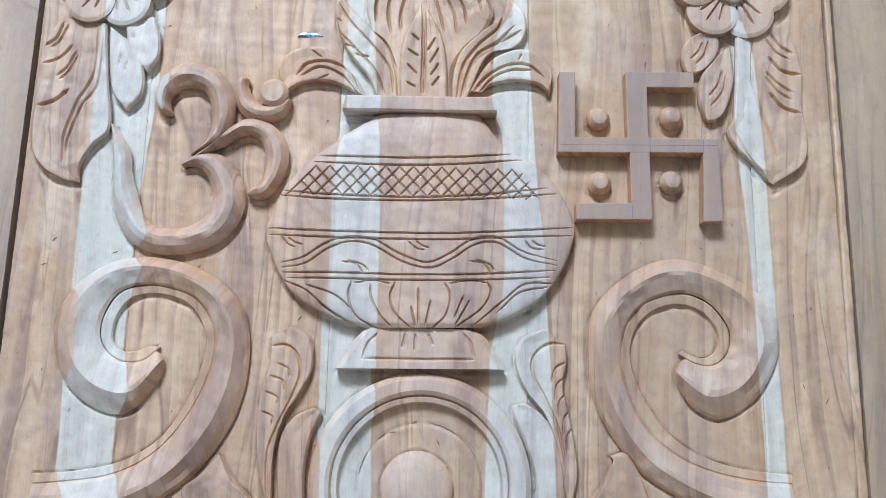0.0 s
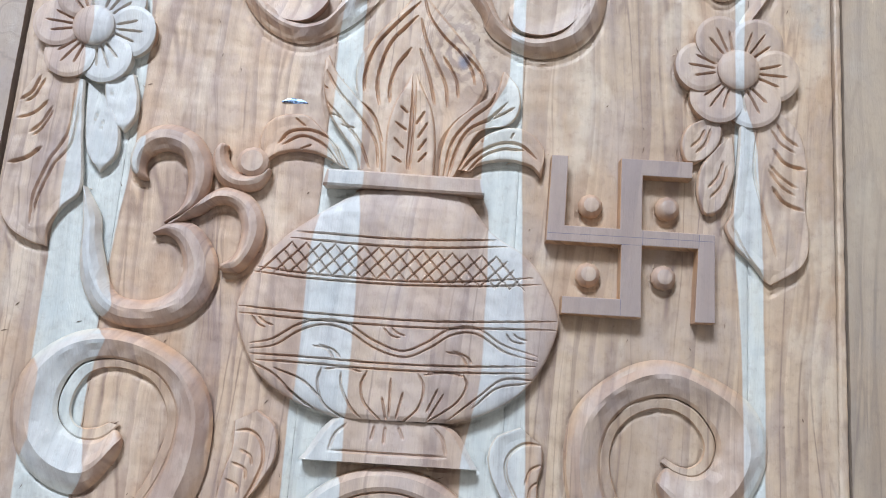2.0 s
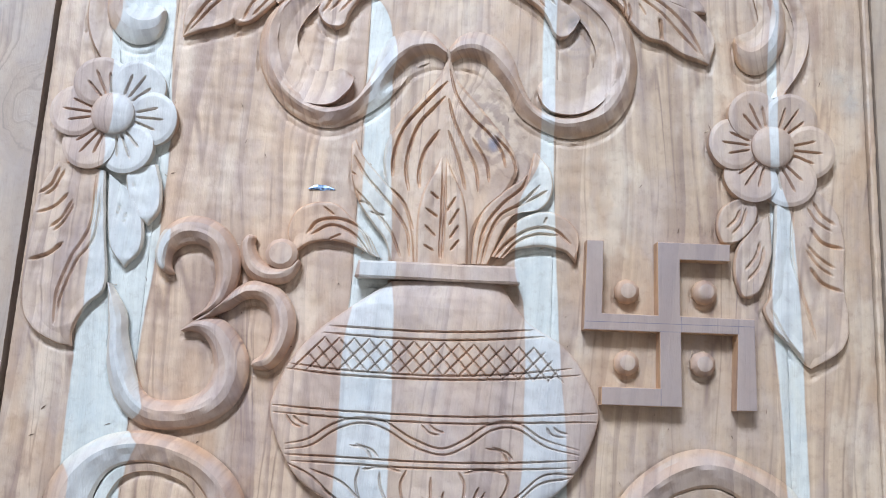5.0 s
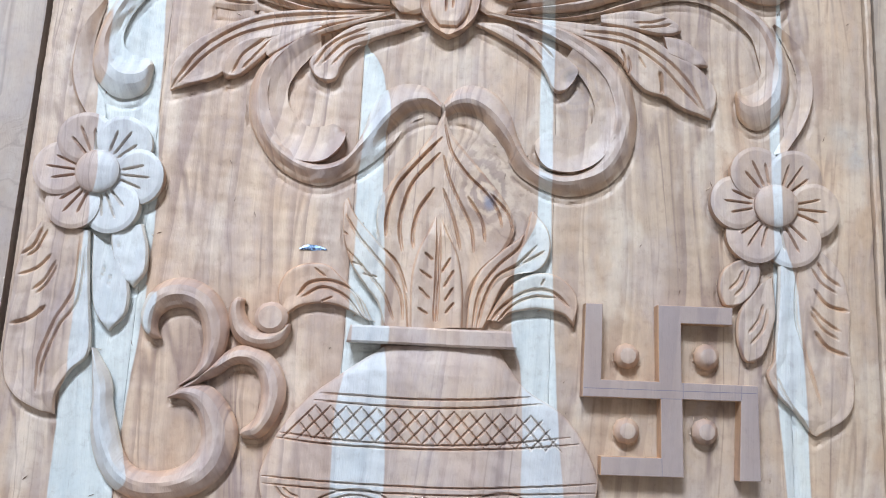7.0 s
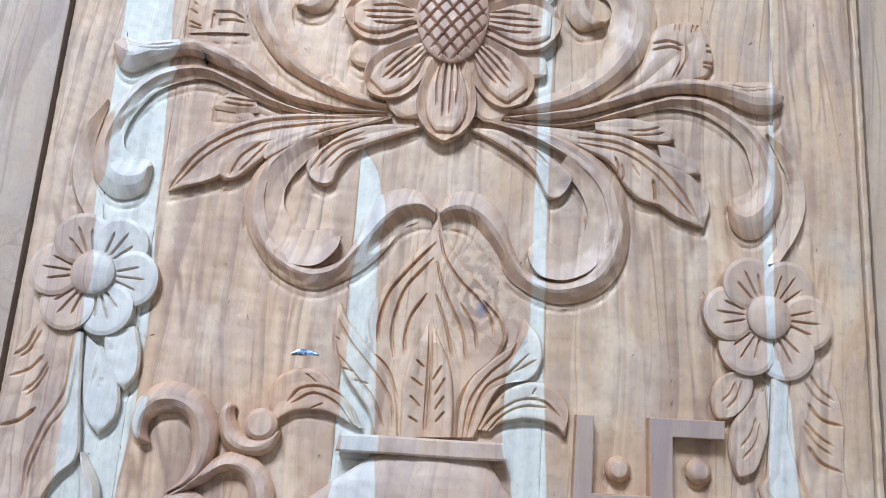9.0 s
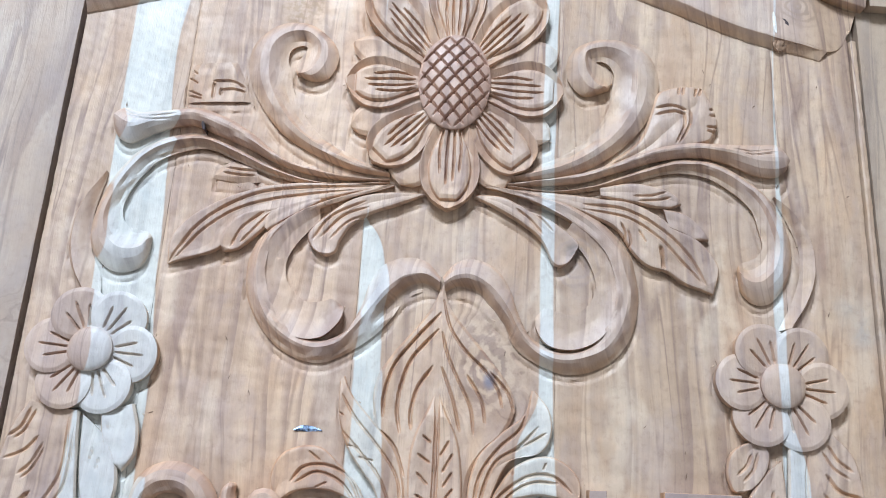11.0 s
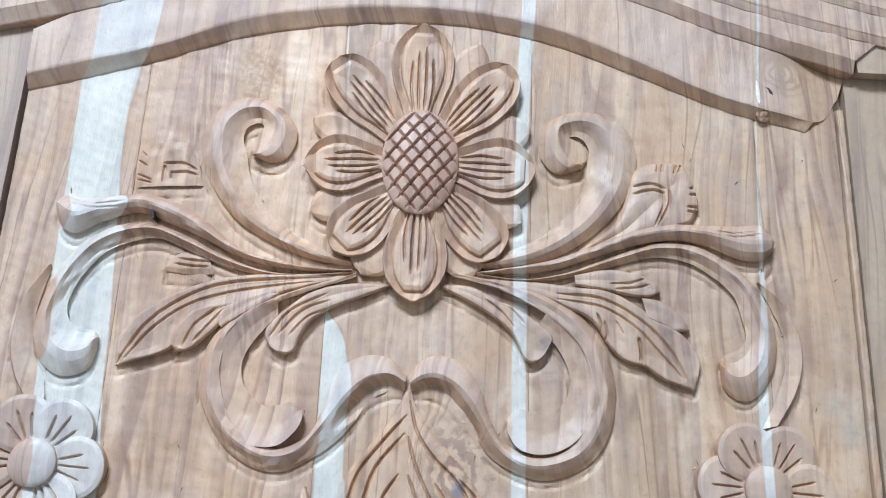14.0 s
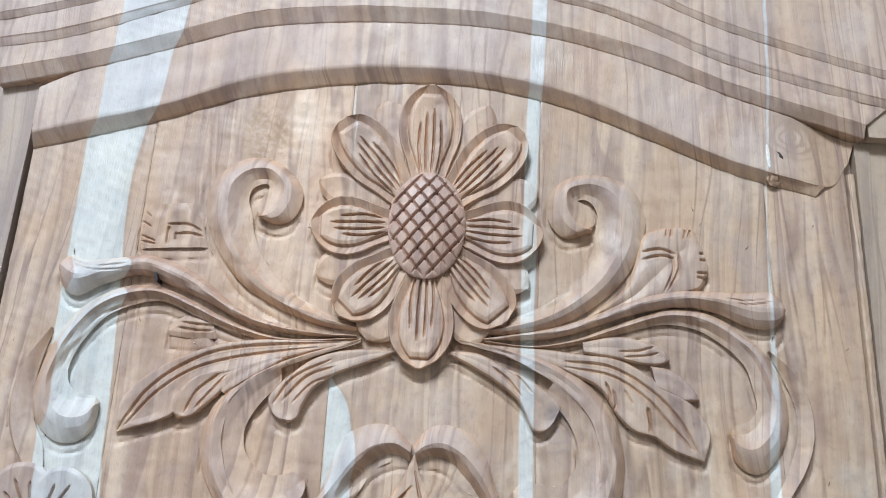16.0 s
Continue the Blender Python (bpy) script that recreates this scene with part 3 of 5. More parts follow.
loft(volute_r, 'band', [(277.2, -219.8), (252.5, -218.3), (223.9, -213.4), (199.4, -204.3), (179.1, -189.8), (165.1, -169.6), (156.5, -144.8), (154.9, -125.8), (159.7, -106.3), (171.8, -90.7), (189.6, -82.3), (207, -81), (221.8, -87.3), (232, -98), (237.6, -110.9), (234.6, -126), (224.1, -134.8), (210.4, -133.9), (197.9, -127)],
     [(276.9, -249.8), (248.3, -248.5), (215.7, -241.3), (189.3, -228), (166.9, -213.3), (144.4, -184.5), (132.2, -155.7), (128.6, -126.3), (133.2, -98.3), (150.4, -76), (179, -57.7), (207.4, -54.4), (239.7, -66), (262.9, -80.8), (274.3, -103.5), (271.9, -131.4), (252.7, -161.2), (222.6, -174.4), (193.8, -154.3)], BAND, cap=(0, 1))
loft(volute_r, 'lip', [(278.8, -213.1), (256, -211.6), (229.2, -206.9), (206.7, -198.1), (187.5, -183.5), (174.2, -163.9), (165, -143.2), (162.4, -126.3), (166.6, -109.1), (176.8, -97.2), (191.3, -90.3), (205.1, -90), (217, -94.9), (225.3, -103.4), (229.2, -113.2), (227, -123.1), (220, -128.8), (211.4, -128.6), (201.3, -123.7)],
     [(277.6, -219.8), (252.9, -218.4), (224.2, -213.4), (199.7, -204.3), (179.3, -189.8), (165.2, -169.6), (156.5, -144.8), (154.7, -125.9), (159.4, -106.5), (171.3, -91.1), (188.8, -82.8), (206.2, -81.5), (221, -87.7), (231.3, -98.3), (237.2, -111.1), (234.4, -126.1), (224.2, -134.8), (210.6, -133.9), (198.1, -126.9)], LIP)
letter = thing("letter_carving", "rounded teak sacred syllable carved in high relief", "carving")
loft(letter, 'upper_hook', [(-213, 55.9), (-213.9, 73.2), (-207.9, 88.7), (-193.6, 97.8), (-175.4, 97.3), (-158.7, 86.7), (-149.2, 67.8), (-150.5, 46.5), (-159.3, 31.3), (-178.9, 20.4)],
     [(-193.5, 50.6), (-199.5, 58.1), (-200, 67.9), (-193, 75.4), (-181.7, 76.6), (-172, 70.8), (-166.9, 54), (-168.3, 39.4), (-172.7, 29.2), (-181.5, 21)], ROUND, cap=(1, 0))
loft(letter, 'lower_bowl', [(-187.7, 13.1), (-175.9, 21.8), (-158.1, 21.4), (-144, 8.9), (-135.7, -9.2), (-139.2, -31.8), (-151.3, -47.7), (-170.4, -57), (-196.6, -59.8), (-216.9, -53.5), (-231.6, -38.1), (-239.5, -15.6), (-241.9, 12.1), (-246.8, 44.4)],
     [(-187.4, 11.2), (-176.3, 11.1), (-167.6, 4.7), (-162.5, -6.9), (-161.8, -18.6), (-166.9, -29.1), (-177.9, -36.7), (-192.8, -39.1), (-206, -36.4), (-214.8, -26.3), (-220.9, -9.5), (-226.1, 6.5), (-229.7, 24.2), (-243.2, 44.3)], ROUND)
loft(letter, 'side_loop', [(-178.4, 20.3), (-161.3, 33.9), (-148.8, 46.9), (-135.8, 52.1), (-119.9, 48), (-108.1, 35.9), (-104, 19.7), (-108.4, 1.3), (-118.8, -12.6), (-134.3, -13.8)],
     [(-173.8, 18.6), (-163, 24.5), (-153, 29.5), (-144.5, 36.2), (-135.4, 38), (-126.8, 33.2), (-121.9, 21.3), (-122.2, 9.3), (-126.2, -1.2), (-134.5, -7.9)], ROUND, cap=(0, 1))
loft(letter, 'crescent', [(-150, 85.4), (-150, 69), (-143.6, 55.7), (-129.6, 49), (-111.8, 52.4), (-103.5, 65.5)],
     [(-138.1, 87.7), (-139.4, 78.8), (-133.7, 68.3), (-124.3, 63.6), (-112.6, 65.3), (-105.7, 70.8)], ROUND, cap=(1, 1))
disc(letter, "dot", -118.5, 72.3, 12.2, 11.6, 0.2, lambda r, ux, uy: 12.6 - 3.2 * np.clip(r - 0.72, 0, 1) / 0.28, 1.6, (), None, "", 13, 0.25)
pot = thing("pot_carving", "round-bellied teak water pot with engraved bands", "carving")
BANDS = [([(-78.9, 20.4), (-37.1, 19.6), (-4.1, 19.5), (33.3, 21.3), (70.7, 25)], 0.8, 1.9), ([(-82.6, 15.2), (-36.8, 13.6), (-1.7, 13.6), (37.8, 15.9), (79.5, 20.6)], 0.8, 1.9), ([(-105.7, -8.1), (-70.7, -10.9), (-27.1, -12.1), (7.8, -11.7), (51.3, -8.4), (99.2, -1.7)], 0.8, 1.9), ([(-107.7, -11.8), (-70.5, -14.5), (-22.6, -15.1), (12.2, -14.3), (60, -11.3), (105.8, -6.1)], 0.8, 1.9), ([(-115, -38.4), (-69.2, -40), (-17.4, -40.5), (25.8, -39.9), (68.9, -37), (118.2, -32.7)], 0.8, 1.9)]
BANDS += [([(-114.3, -43.3), (-68.9, -44.8), (-21.5, -45.4), (25.9, -44.7), (68.9, -41.9), (117.7, -39)], 0.8, 1.9), ([(-103, -72.4), (-59, -72.2), (-7.7, -72.7), (47.8, -70.9), (104.2, -66.5)], 0.8, 1.9), ([(-98, -76.6), (-58.8, -76.5), (-7.6, -77), (47.9, -75.3), (99.9, -71.9)], 0.8, 1.9)]
WAVES = [([(-103.2, -68.9), (-85, -65), (-68.5, -53.6), (-51.6, -47.9), (-34.2, -50.6), (-12.3, -62.4), (9.2, -67.1), (26.2, -59.7), (43.2, -48.3), (60.4, -46.5), (81.9, -57.9), (105.5, -62.6)], 0.8, 1.8), ([(-103.4, -65), (-87.4, -60.7), (-70.8, -49.7), (-53.9, -44.5), (-34.4, -45.8), (-14.7, -56.3), (7, -62.8), (24, -55.8), (40.9, -44.4), (60.3, -42.1), (79.8, -52.7), (105.5, -59.1)], 0.8, 1.8)]
LOTUS = [([(-16, -78.5), (-19.9, -88.6), (-16.5, -101.3), (-3, -113.7)], 0.8, 1.8), ([(20.2, -77.7), (25.1, -87.5), (22, -102.5), (10.5, -114.3)], 0.8, 1.8), ([(1.1, -82.9), (1.9, -110.2)], 0.8, 1.8), ([(-4, -96.7), (-0.1, -112.4)], 0.8, 1.8), ([(10.7, -92.1), (7, -111)], 0.8, 1.8), ([(-49.3, -78.5), (-51.4, -89.3), (-45.6, -104.1), (-28.3, -114.3)], 0.8, 1.8), ([(-35.1, -81.2), (-33.9, -91), (-27, -103.7), (-19.1, -112)], 0.8, 1.8), ([(-20.3, -79.9), (-33.1, -77.7), (-47.5, -79.7)], 0.8, 1.8), ([(53, -76.9), (55.6, -84.6), (48.2, -97.6), (27.3, -113)], 0.8, 1.8)]
LOTUS += [([(39.6, -91.4), (29.8, -109.6)], 0.8, 1.8), ([(35.3, -88.1), (28.4, -104.5)], 0.8, 1.8), ([(24.5, -78.9), (39.3, -75.9), (53, -77.7)], 0.8, 1.8), ([(-101.3, -78.4), (-83.8, -85.8), (-68.3, -98.3), (-45.2, -112.6)], 0.8, 1.8), ([(-84.1, -81.5), (-62.4, -88.7), (-48.3, -99.9)], 0.8, 1.8), ([(-74.9, -94.2), (-57.3, -106.6)], 0.8, 1.8), ([(105.4, -76.5), (82, -77.5), (65.1, -90.8), (44.1, -109.2)], 0.8, 1.8), ([(99, -79.2), (77.8, -84.1), (60.9, -99.5)], 0.8, 1.8)]
TICKS = [([(-104.7, -44.8), (-99.6, -50.4), (-93.5, -52.9)], 0.8, 1.5), ([(-99.9, -45.1), (-94.5, -49), (-88, -51)], 0.8, 1.5), ([(-7.7, -46.9), (-1.9, -52), (5.4, -53.6)], 0.8, 1.5), ([(-2.1, -46.3), (2.3, -49.7), (8.8, -51.8)], 0.8, 1.5), ([(81.9, -44.7), (86.2, -49.4), (95.7, -51)], 0.8, 1.5), ([(87.1, -44.1), (90.5, -46.7), (97, -48.3)], 0.8, 1.5), ([(-57.3, -63.5), (-46.5, -65.4), (-41, -72.6)], 0.8, 1.5), ([(-53, -62.5), (-42.2, -65.7), (-36.8, -70.8)], 0.8, 1.5), ([(39.1, -61.1), (49.8, -63), (55.5, -70.3)], 0.8, 1.5), ([(44.2, -60.1), (54.1, -63.4), (58.4, -68.1)], 0.8, 1.5)]
HATCH = []
for k in range(19):
    x0, y0, x1, y1 = -103.4 + 10.9 * k, 12, -81.1 + 10.9 * k, -12.1
    for xa, xb in ((x0, x1), (x1, x0)):
        run = [(xa + (xb - xa) * i / 8, y0 + (y1 - y0) * i / 8) for i in range(9)]
        run = [p for p in run if -83.7 - (y0 - p[1]) * 0.861111 < p[0] < 81.7 + (y0 - p[1]) * 0.763485]
        if len(run) > 2:
            HATCH.append(([run[0], run[-1]], 0.75, 1.5))
loft(pot, 'belly', [(-35.6, 56.6), (-65.2, 34.9), (-88.7, 15.7), (-105.2, -5.5), (-115.6, -29.5), (-116.8, -45.3), (-107.9, -68.2), (-92.8, -88.9), (-67, -104.3), (-36.6, -113.4)],
     [(46.4, 57.7), (66, 31.7), (91.5, 16), (107, -1.2), (118.7, -25.1), (119.5, -39.5), (111, -64.2), (95, -86.5), (72.2, -102.2), (47.9, -111.4)], BELLY, cuts=BANDS + WAVES + LOTUS + TICKS + HATCH, step=0.6)
loft(pot, 'rim', [(-60.3, 69.7), (-21.1, 70.2), (19, 70.2), (55.9, 70.7)],
     [(-62.6, 57.2), (-20.8, 57.3), (19.3, 57.3), (59.3, 57.9)], RIM, step=1.5)
loft(pot, 'foot', [(-37.5, -113.1), (-45.6, -121.4), (-54.3, -136), (-59.8, -143.7)],
     [(41.6, -112.4), (52.3, -118.5), (61.9, -133.2), (67.5, -141.9)], FOOT, cuts=[([(-39.2, -136.3), (2.7, -135.8), (44.6, -135.2)], 1.1, 1.3), ([(-39.2, -136.3), (-35.5, -124.9), (-28.2, -117.2)], 1.1, 1.3), ([(44.6, -135.2), (41.4, -123.1), (35, -115.7)], 1.1, 1), ([(-7.6, -116.7), (-9.8, -127.3)], 1, 1.3), ([(0, -116.9), (-0.5, -129.6)], 1, 1.3), ([(9.3, -116.7), (13.3, -125)], 1, 1.3)], step=0.8)
roundel = thing("roundel_carving", "round teak rosette ring with a smooth domed boss", "carving")
ring(roundel, "outer_ring", 5.95, -227.35, [(82.35, 0.0), (81.3, 5.5), (77.0, 9.0), (69.0, 9.6), (66.2, 8.0), (64.85, 5.0)])
ring(roundel, "inner_ring", 5.95, -227.35, [(64.85, 5.6), (63.9, 7.2), (60.6, 6.6), (58.8, 1.6), (52.0, 0.3), (46.0, -0.5)])
dome(roundel, "boss", 3.3, -228.6, 26.55, 11, 0.25, 40)
spray_l = thing("leaf_carving", "pale-edged curled teak acanthus leaf hugging the roundel", "carving", "leaves by the roundel")
loft(spray_l, 'long_leaf', [(-109.3, -121.3), (-108.9, -140.4), (-113.8, -161.6), (-115.9, -182.3), (-114.3, -206.8), (-110.1, -226.9), (-105.3, -242.6)],
     [(-92.4, -112.1), (-79, -122.9), (-76.6, -143.2), (-84.4, -161), (-95.8, -179.9), (-101.5, -206.5), (-101.2, -242.5)], LEAF, cuts=[([(-107.1, -128.1), (-97.4, -127), (-88.5, -134), (-85.5, -148.6), (-90.8, -165.4), (-100, -186.1), (-106.1, -206.5), (-104.8, -238.4)], 1.2, 1.5), ([(-102.9, -140.7), (-95, -144.7), (-93, -150.9)], 1, 1.2), ([(-107.4, -150), (-97.8, -153.9), (-96.1, -161.4)], 1, 1.2), ([(-110.8, -161.7), (-102.1, -165.7), (-101, -170.6)], 1, 1.2), ([(-112.3, -176.2), (-104.6, -180.1), (-104.2, -186.2)], 1, 1.2)], step=0.6)
loft(spray_l, 'lobe', [(-74.1, -172.3), (-88.4, -179.7), (-97.2, -194.2), (-98.8, -214.5), (-97.1, -242.4)],
     [(-67.9, -176.3), (-71.6, -185.4), (-75.8, -197.8), (-78, -218.1), (-77.4, -241.9)], LEAF)
loft(spray_l, 'low_leaf', [(-142.6, -207.4), (-155.3, -223), (-166.9, -232.9), (-164.8, -243.9)],
     [(-140.2, -209.9), (-131.3, -225.3), (-120.3, -235), (-115.6, -242.8)], LEAF)
spray_r = thing("leaf_carving", "sapwood-streaked curled teak acanthus leaf hugging the roundel", "carving", "leaves by the roundel")
loft(spray_r, 'long_leaf', [(95.9, -110.2), (78.8, -119.1), (74.7, -136.2), (83.2, -157), (96.6, -173.3), (106.1, -197.6), (112.4, -237.6)],
     [(113.3, -122.4), (114, -135.1), (110.9, -152.1), (115, -172.8), (119.5, -197.3), (121, -217.5), (117.3, -237.5)], LEAF, cuts=[([(112.6, -122.1), (99.8, -121.9), (89.2, -131.1), (88.4, -144.5), (97.6, -163), (107.2, -185.4), (112.8, -213.5)], 1.2, 1.5), ([(112.5, -135.6), (105.3, -140), (101.9, -150.5)], 1, 1.3), ([(111.5, -147.3), (106, -152.5), (104.7, -164.9)], 1, 1.3), ([(113.6, -158.5), (108.1, -164.9), (108, -177.2)], 1, 1.3), ([(115.6, -170.9), (111.4, -177.1), (110.9, -189.4)], 1, 1.3), ([(118, -183.1), (113.8, -189.3), (113.3, -201.4)], 1, 1.3)], step=0.6)
loft(spray_r, 'lobe', [(81.2, -165.8), (72.8, -170.5), (82.7, -196.1), (89.8, -218.2), (91, -238.1)],
     [(83.3, -165.7), (96, -175.3), (105.1, -189.5), (110.8, -213.7), (111.9, -237.6)], LEAF)
loft(spray_r, 'low_leaf', [(145.5, -202.7), (156, -200.5), (166.2, -214.4), (174.1, -236.2)],
     [(148.3, -206.8), (141.8, -219.1), (135.3, -229.2), (130.9, -237.2)], LEAF)
flower_l = flower(-257, 174.5, 43.7835, "six-petalled teak flower half in pale sapwood")
flower_r = flower(250.5, 175.5, 43.512, "six-petalled brown teak flower with a domed centre")
leaves_l = thing("leaf_carving", "drooping teak leaves hanging under a flower, partly pale", "carving", "leaves under the flowers")
loft(leaves_l, 'acanthus_leaf', [(-296, 135.2), (-307, 111.7), (-309.4, 86.9), (-310.1, 62.5), (-309.5, 40.8), (-306.4, 21.6), (-296.4, 7.3), (-280.3, -1.5), (-268.7, -3.6)],
     [(-258.5, 129.8), (-255.2, 103.6), (-251.7, 77), (-248, 55.1), (-248.3, 38.5), (-257.9, 28.5), (-264.7, 17.3), (-268, 6.4), (-267, -3.5)], LEAF, cuts=[([(-264.7, 125), (-264.1, 88.2), (-275.3, 61.2), (-282.2, 34.9), (-281.4, 11.5)], 1.3, 1.6), ([(-259.4, 117.6), (-260.4, 79.6), (-271.8, 57.1), (-279.1, 30.8), (-280.8, 13.7)], 1.1, 1.4), ([(-293.1, 130.6), (-297.3, 117.7), (-305.6, 109.5)], 1.2, 1.5), ([(-289.4, 129), (-294.4, 115.6), (-301.2, 108.5)], 1, 1.3), ([(-284.3, 110.8), (-292.4, 100.9), (-305.1, 94.4)], 1.2, 1.6), ([(-280.2, 106.1), (-286, 92.3), (-294.2, 83.9)], 1.2, 1.5), ([(-278.9, 102.5), (-283.9, 89.3), (-291.3, 81.4)], 1, 1.3), ([(-283.2, 72.6), (-292.6, 63.7), (-305.8, 58.7)], 1.5, 2.2)], step=0.6)
loft(leaves_l, 'upper_leaf', [(-243.4, 130.7), (-239.9, 113.5), (-232.8, 98.1), (-223.1, 90)],
     [(-219.9, 137.2), (-214.3, 119.3), (-214.4, 101.2), (-222.1, 89.2)], LEAF, cuts=[([(-235.4, 125.7), (-235.1, 116.7)], 0.9, 1)])
loft(leaves_l, 'lower_leaf', [(-255.5, 128), (-253.3, 99), (-248.3, 72.6), (-237.1, 57.4)],
     [(-237.3, 114), (-225.9, 94.1), (-224.4, 71.8), (-235.3, 56.6)], LEAF, cuts=[([(-243.6, 104.7), (-245.6, 93.4)], 0.9, 1.2), ([(-238.5, 98.3), (-239.8, 88.4)], 0.9, 1.1)])
leaves_r = thing("leaf_carving", "lobed teak leaves hanging under a brown flower", "carving", "leaves under the flowers")
loft(leaves_r, 'acanthus_leaf', [(253.4, 136.9), (252, 109.6), (250, 82.6), (247.3, 60.3), (242.6, 49.1), (250.8, 34.3), (263.2, 22.9), (272.9, 10.5)],
     [(286.7, 143.2), (300.1, 127.8), (305.3, 105.4), (304.5, 85.2), (303.8, 67.6), (306.5, 45.9), (301.4, 24.1), (278.3, 7.3)], LEAF, cuts=[([(282.2, 134.7), (288.4, 124.6), (298.2, 117)], 1.2, 1.6), ([(277.6, 129.9), (284.7, 119), (295.4, 111.9)], 1.1, 1.4), ([(279.3, 114.2), (287.6, 103.4), (303.1, 98.9)], 1.4, 2), ([(276.6, 100.6), (285, 91.2), (296.9, 83.9)], 1.2, 1.5), ([(275.6, 96.9), (283.5, 85.4), (295.3, 77.7)], 1.1, 1.4), ([(278.2, 82.9), (286.5, 72.4), (301.7, 65.8)], 1.4, 2), ([(267.6, 131.6), (264.7, 95.5), (271.1, 65), (281.5, 28.8)], 1.2, 1.2), ([(248, 50.7), (257.3, 31.8), (270.7, 13.4)], 1.1, 1.2)], step=0.6)
loft(leaves_r, 'upper_leaf', [(228.9, 136.3), (213.2, 127.6), (207.8, 113.7), (210.9, 100.4), (217.3, 97.6)],
     [(237, 135.9), (239.9, 124.7), (236.5, 113.1), (228.3, 103.5), (218.6, 97.2)], LEAF, cuts=[([(226.2, 125.6), (222.5, 117.7), (215.4, 110.6)], 1.1, 1.4), ([(231, 126.8), (226.9, 114.8), (219.7, 106.3)], 1.1, 1.4)], step=0.6)
loft(leaves_r, 'lower_leaf', [(238.7, 115.7), (223.9, 96.6), (220.6, 76.4), (225.6, 60), (232.7, 57.7)],
     [(248.1, 122.4), (250.1, 98), (247.4, 82.2), (241.3, 66.3), (233.6, 57.3)], LEAF, cuts=[([(240.6, 100.6), (236.9, 89.2), (229.3, 79.1)], 1.1, 1.4), ([(243.5, 97.2), (240.2, 82.8), (230.9, 71.3)], 1.1, 1.4)], step=0.6)
plume = thing("flame_carving", "pointed teak flame of veined leaves above the pot", "carving")
loft(plume, 'flame_leaf', [(-1.6, 238.6), (-9.9, 219.8), (-24.5, 199.9), (-38.1, 181.2), (-45.5, 167.5), (-48.3, 149.9), (-44.3, 128.8), (-32.2, 108.5), (-23.8, 92.4), (-20.8, 69.7)],
     [(-0.3, 238.7), (4.7, 222.1), (18.4, 205.1), (34.6, 186.2), (50.7, 165.4), (55.7, 148.4), (48.1, 130.8), (34.2, 117.1), (24.7, 99.8), (22.3, 72.5)], FLAME, cuts=[([(-6.0, 229.0), (-20.0, 206.0), (-37.0, 186.0), (-47.0, 171.0), (-49.0, 152.0), (-46.0, 138.0)], 1.25, 2.6), ([(-2.0, 217.0), (-19.0, 197.0), (-34.0, 176.0), (-40.0, 154.0), (-40.0, 138.0)], 1.25, 2.6), ([(-3.0, 204.0), (-21.0, 182.0), (-28.0, 162.0), (-30.0, 144.0), (-27.0, 127.0)], 1.25, 2.6), ([(-6.0, 176.0), (-16.0, 160.0), (-20.0, 142.0), (-19.0, 130.0)], 1.25, 2.6), ([(-0.0, 227.0), (6.0, 206.0), (18.0, 189.0), (32.0, 176.0), (43.0, 161.0), (46.0, 149.0)], 1.05, 2.2), ([(0.0, 202.0), (5.0, 185.0), (13.0, 168.0), (23.0, 148.0), (26.0, 129.0)], 1.05, 2.2), ([(20.0, 171.0), (31.0, 153.0), (34.0, 137.0)], 1.05, 2.2), ([(1.0, 176.0), (10.0, 153.0), (16.0, 130.0)], 1.05, 2.2), ([(37.0, 174.0), (50.0, 160.0), (55.0, 146.0)], 1.05, 2.2), ([(-41.0, 128.0), (-30.0, 117.0), (-22.0, 97.0)], 1.05, 2.2), ([(-41.0, 115.0), (-31.0, 100.0), (-26.0, 77.0)], 1.05, 2.2)], step=0.6)
loft(plume, 'bud_leaf', [(-1.8, 165.1), (-7.7, 146), (-16, 126.3), (-19.4, 105.1), (-18.3, 69.8)],
     [(-1, 165.2), (5.1, 144.9), (14.9, 124.2), (19.3, 99.4), (20.2, 72.3)], BUD, cuts=[([(-2.0, 160.0), (-1.0, 120.0), (-1.0, 76.0)], 1, 2.4), ([(-1.0, 159.0), (1.0, 121.0), (1.0, 76.0)], 1, 2.4), ([(-10.0, 126.0), (-4.0, 121.0)], 0.9, 1.9), ([(-13.0, 113.0), (-4.0, 107.0)], 0.9, 1.9), ([(-13.0, 100.0), (-5.0, 92.0)], 0.9, 1.9), ([(-13.0, 85.0), (-6.0, 81.0)], 0.9, 1.9), ([(9.0, 123.0), (3.0, 112.0)], 0.9, 1.9), ([(12.0, 114.0), (5.0, 101.0)], 0.9, 1.9), ([(12.0, 101.0), (6.0, 91.0)], 0.9, 1.9), ([(13.0, 90.0), (7.0, 82.0)], 0.9, 1.9)], step=0.6)
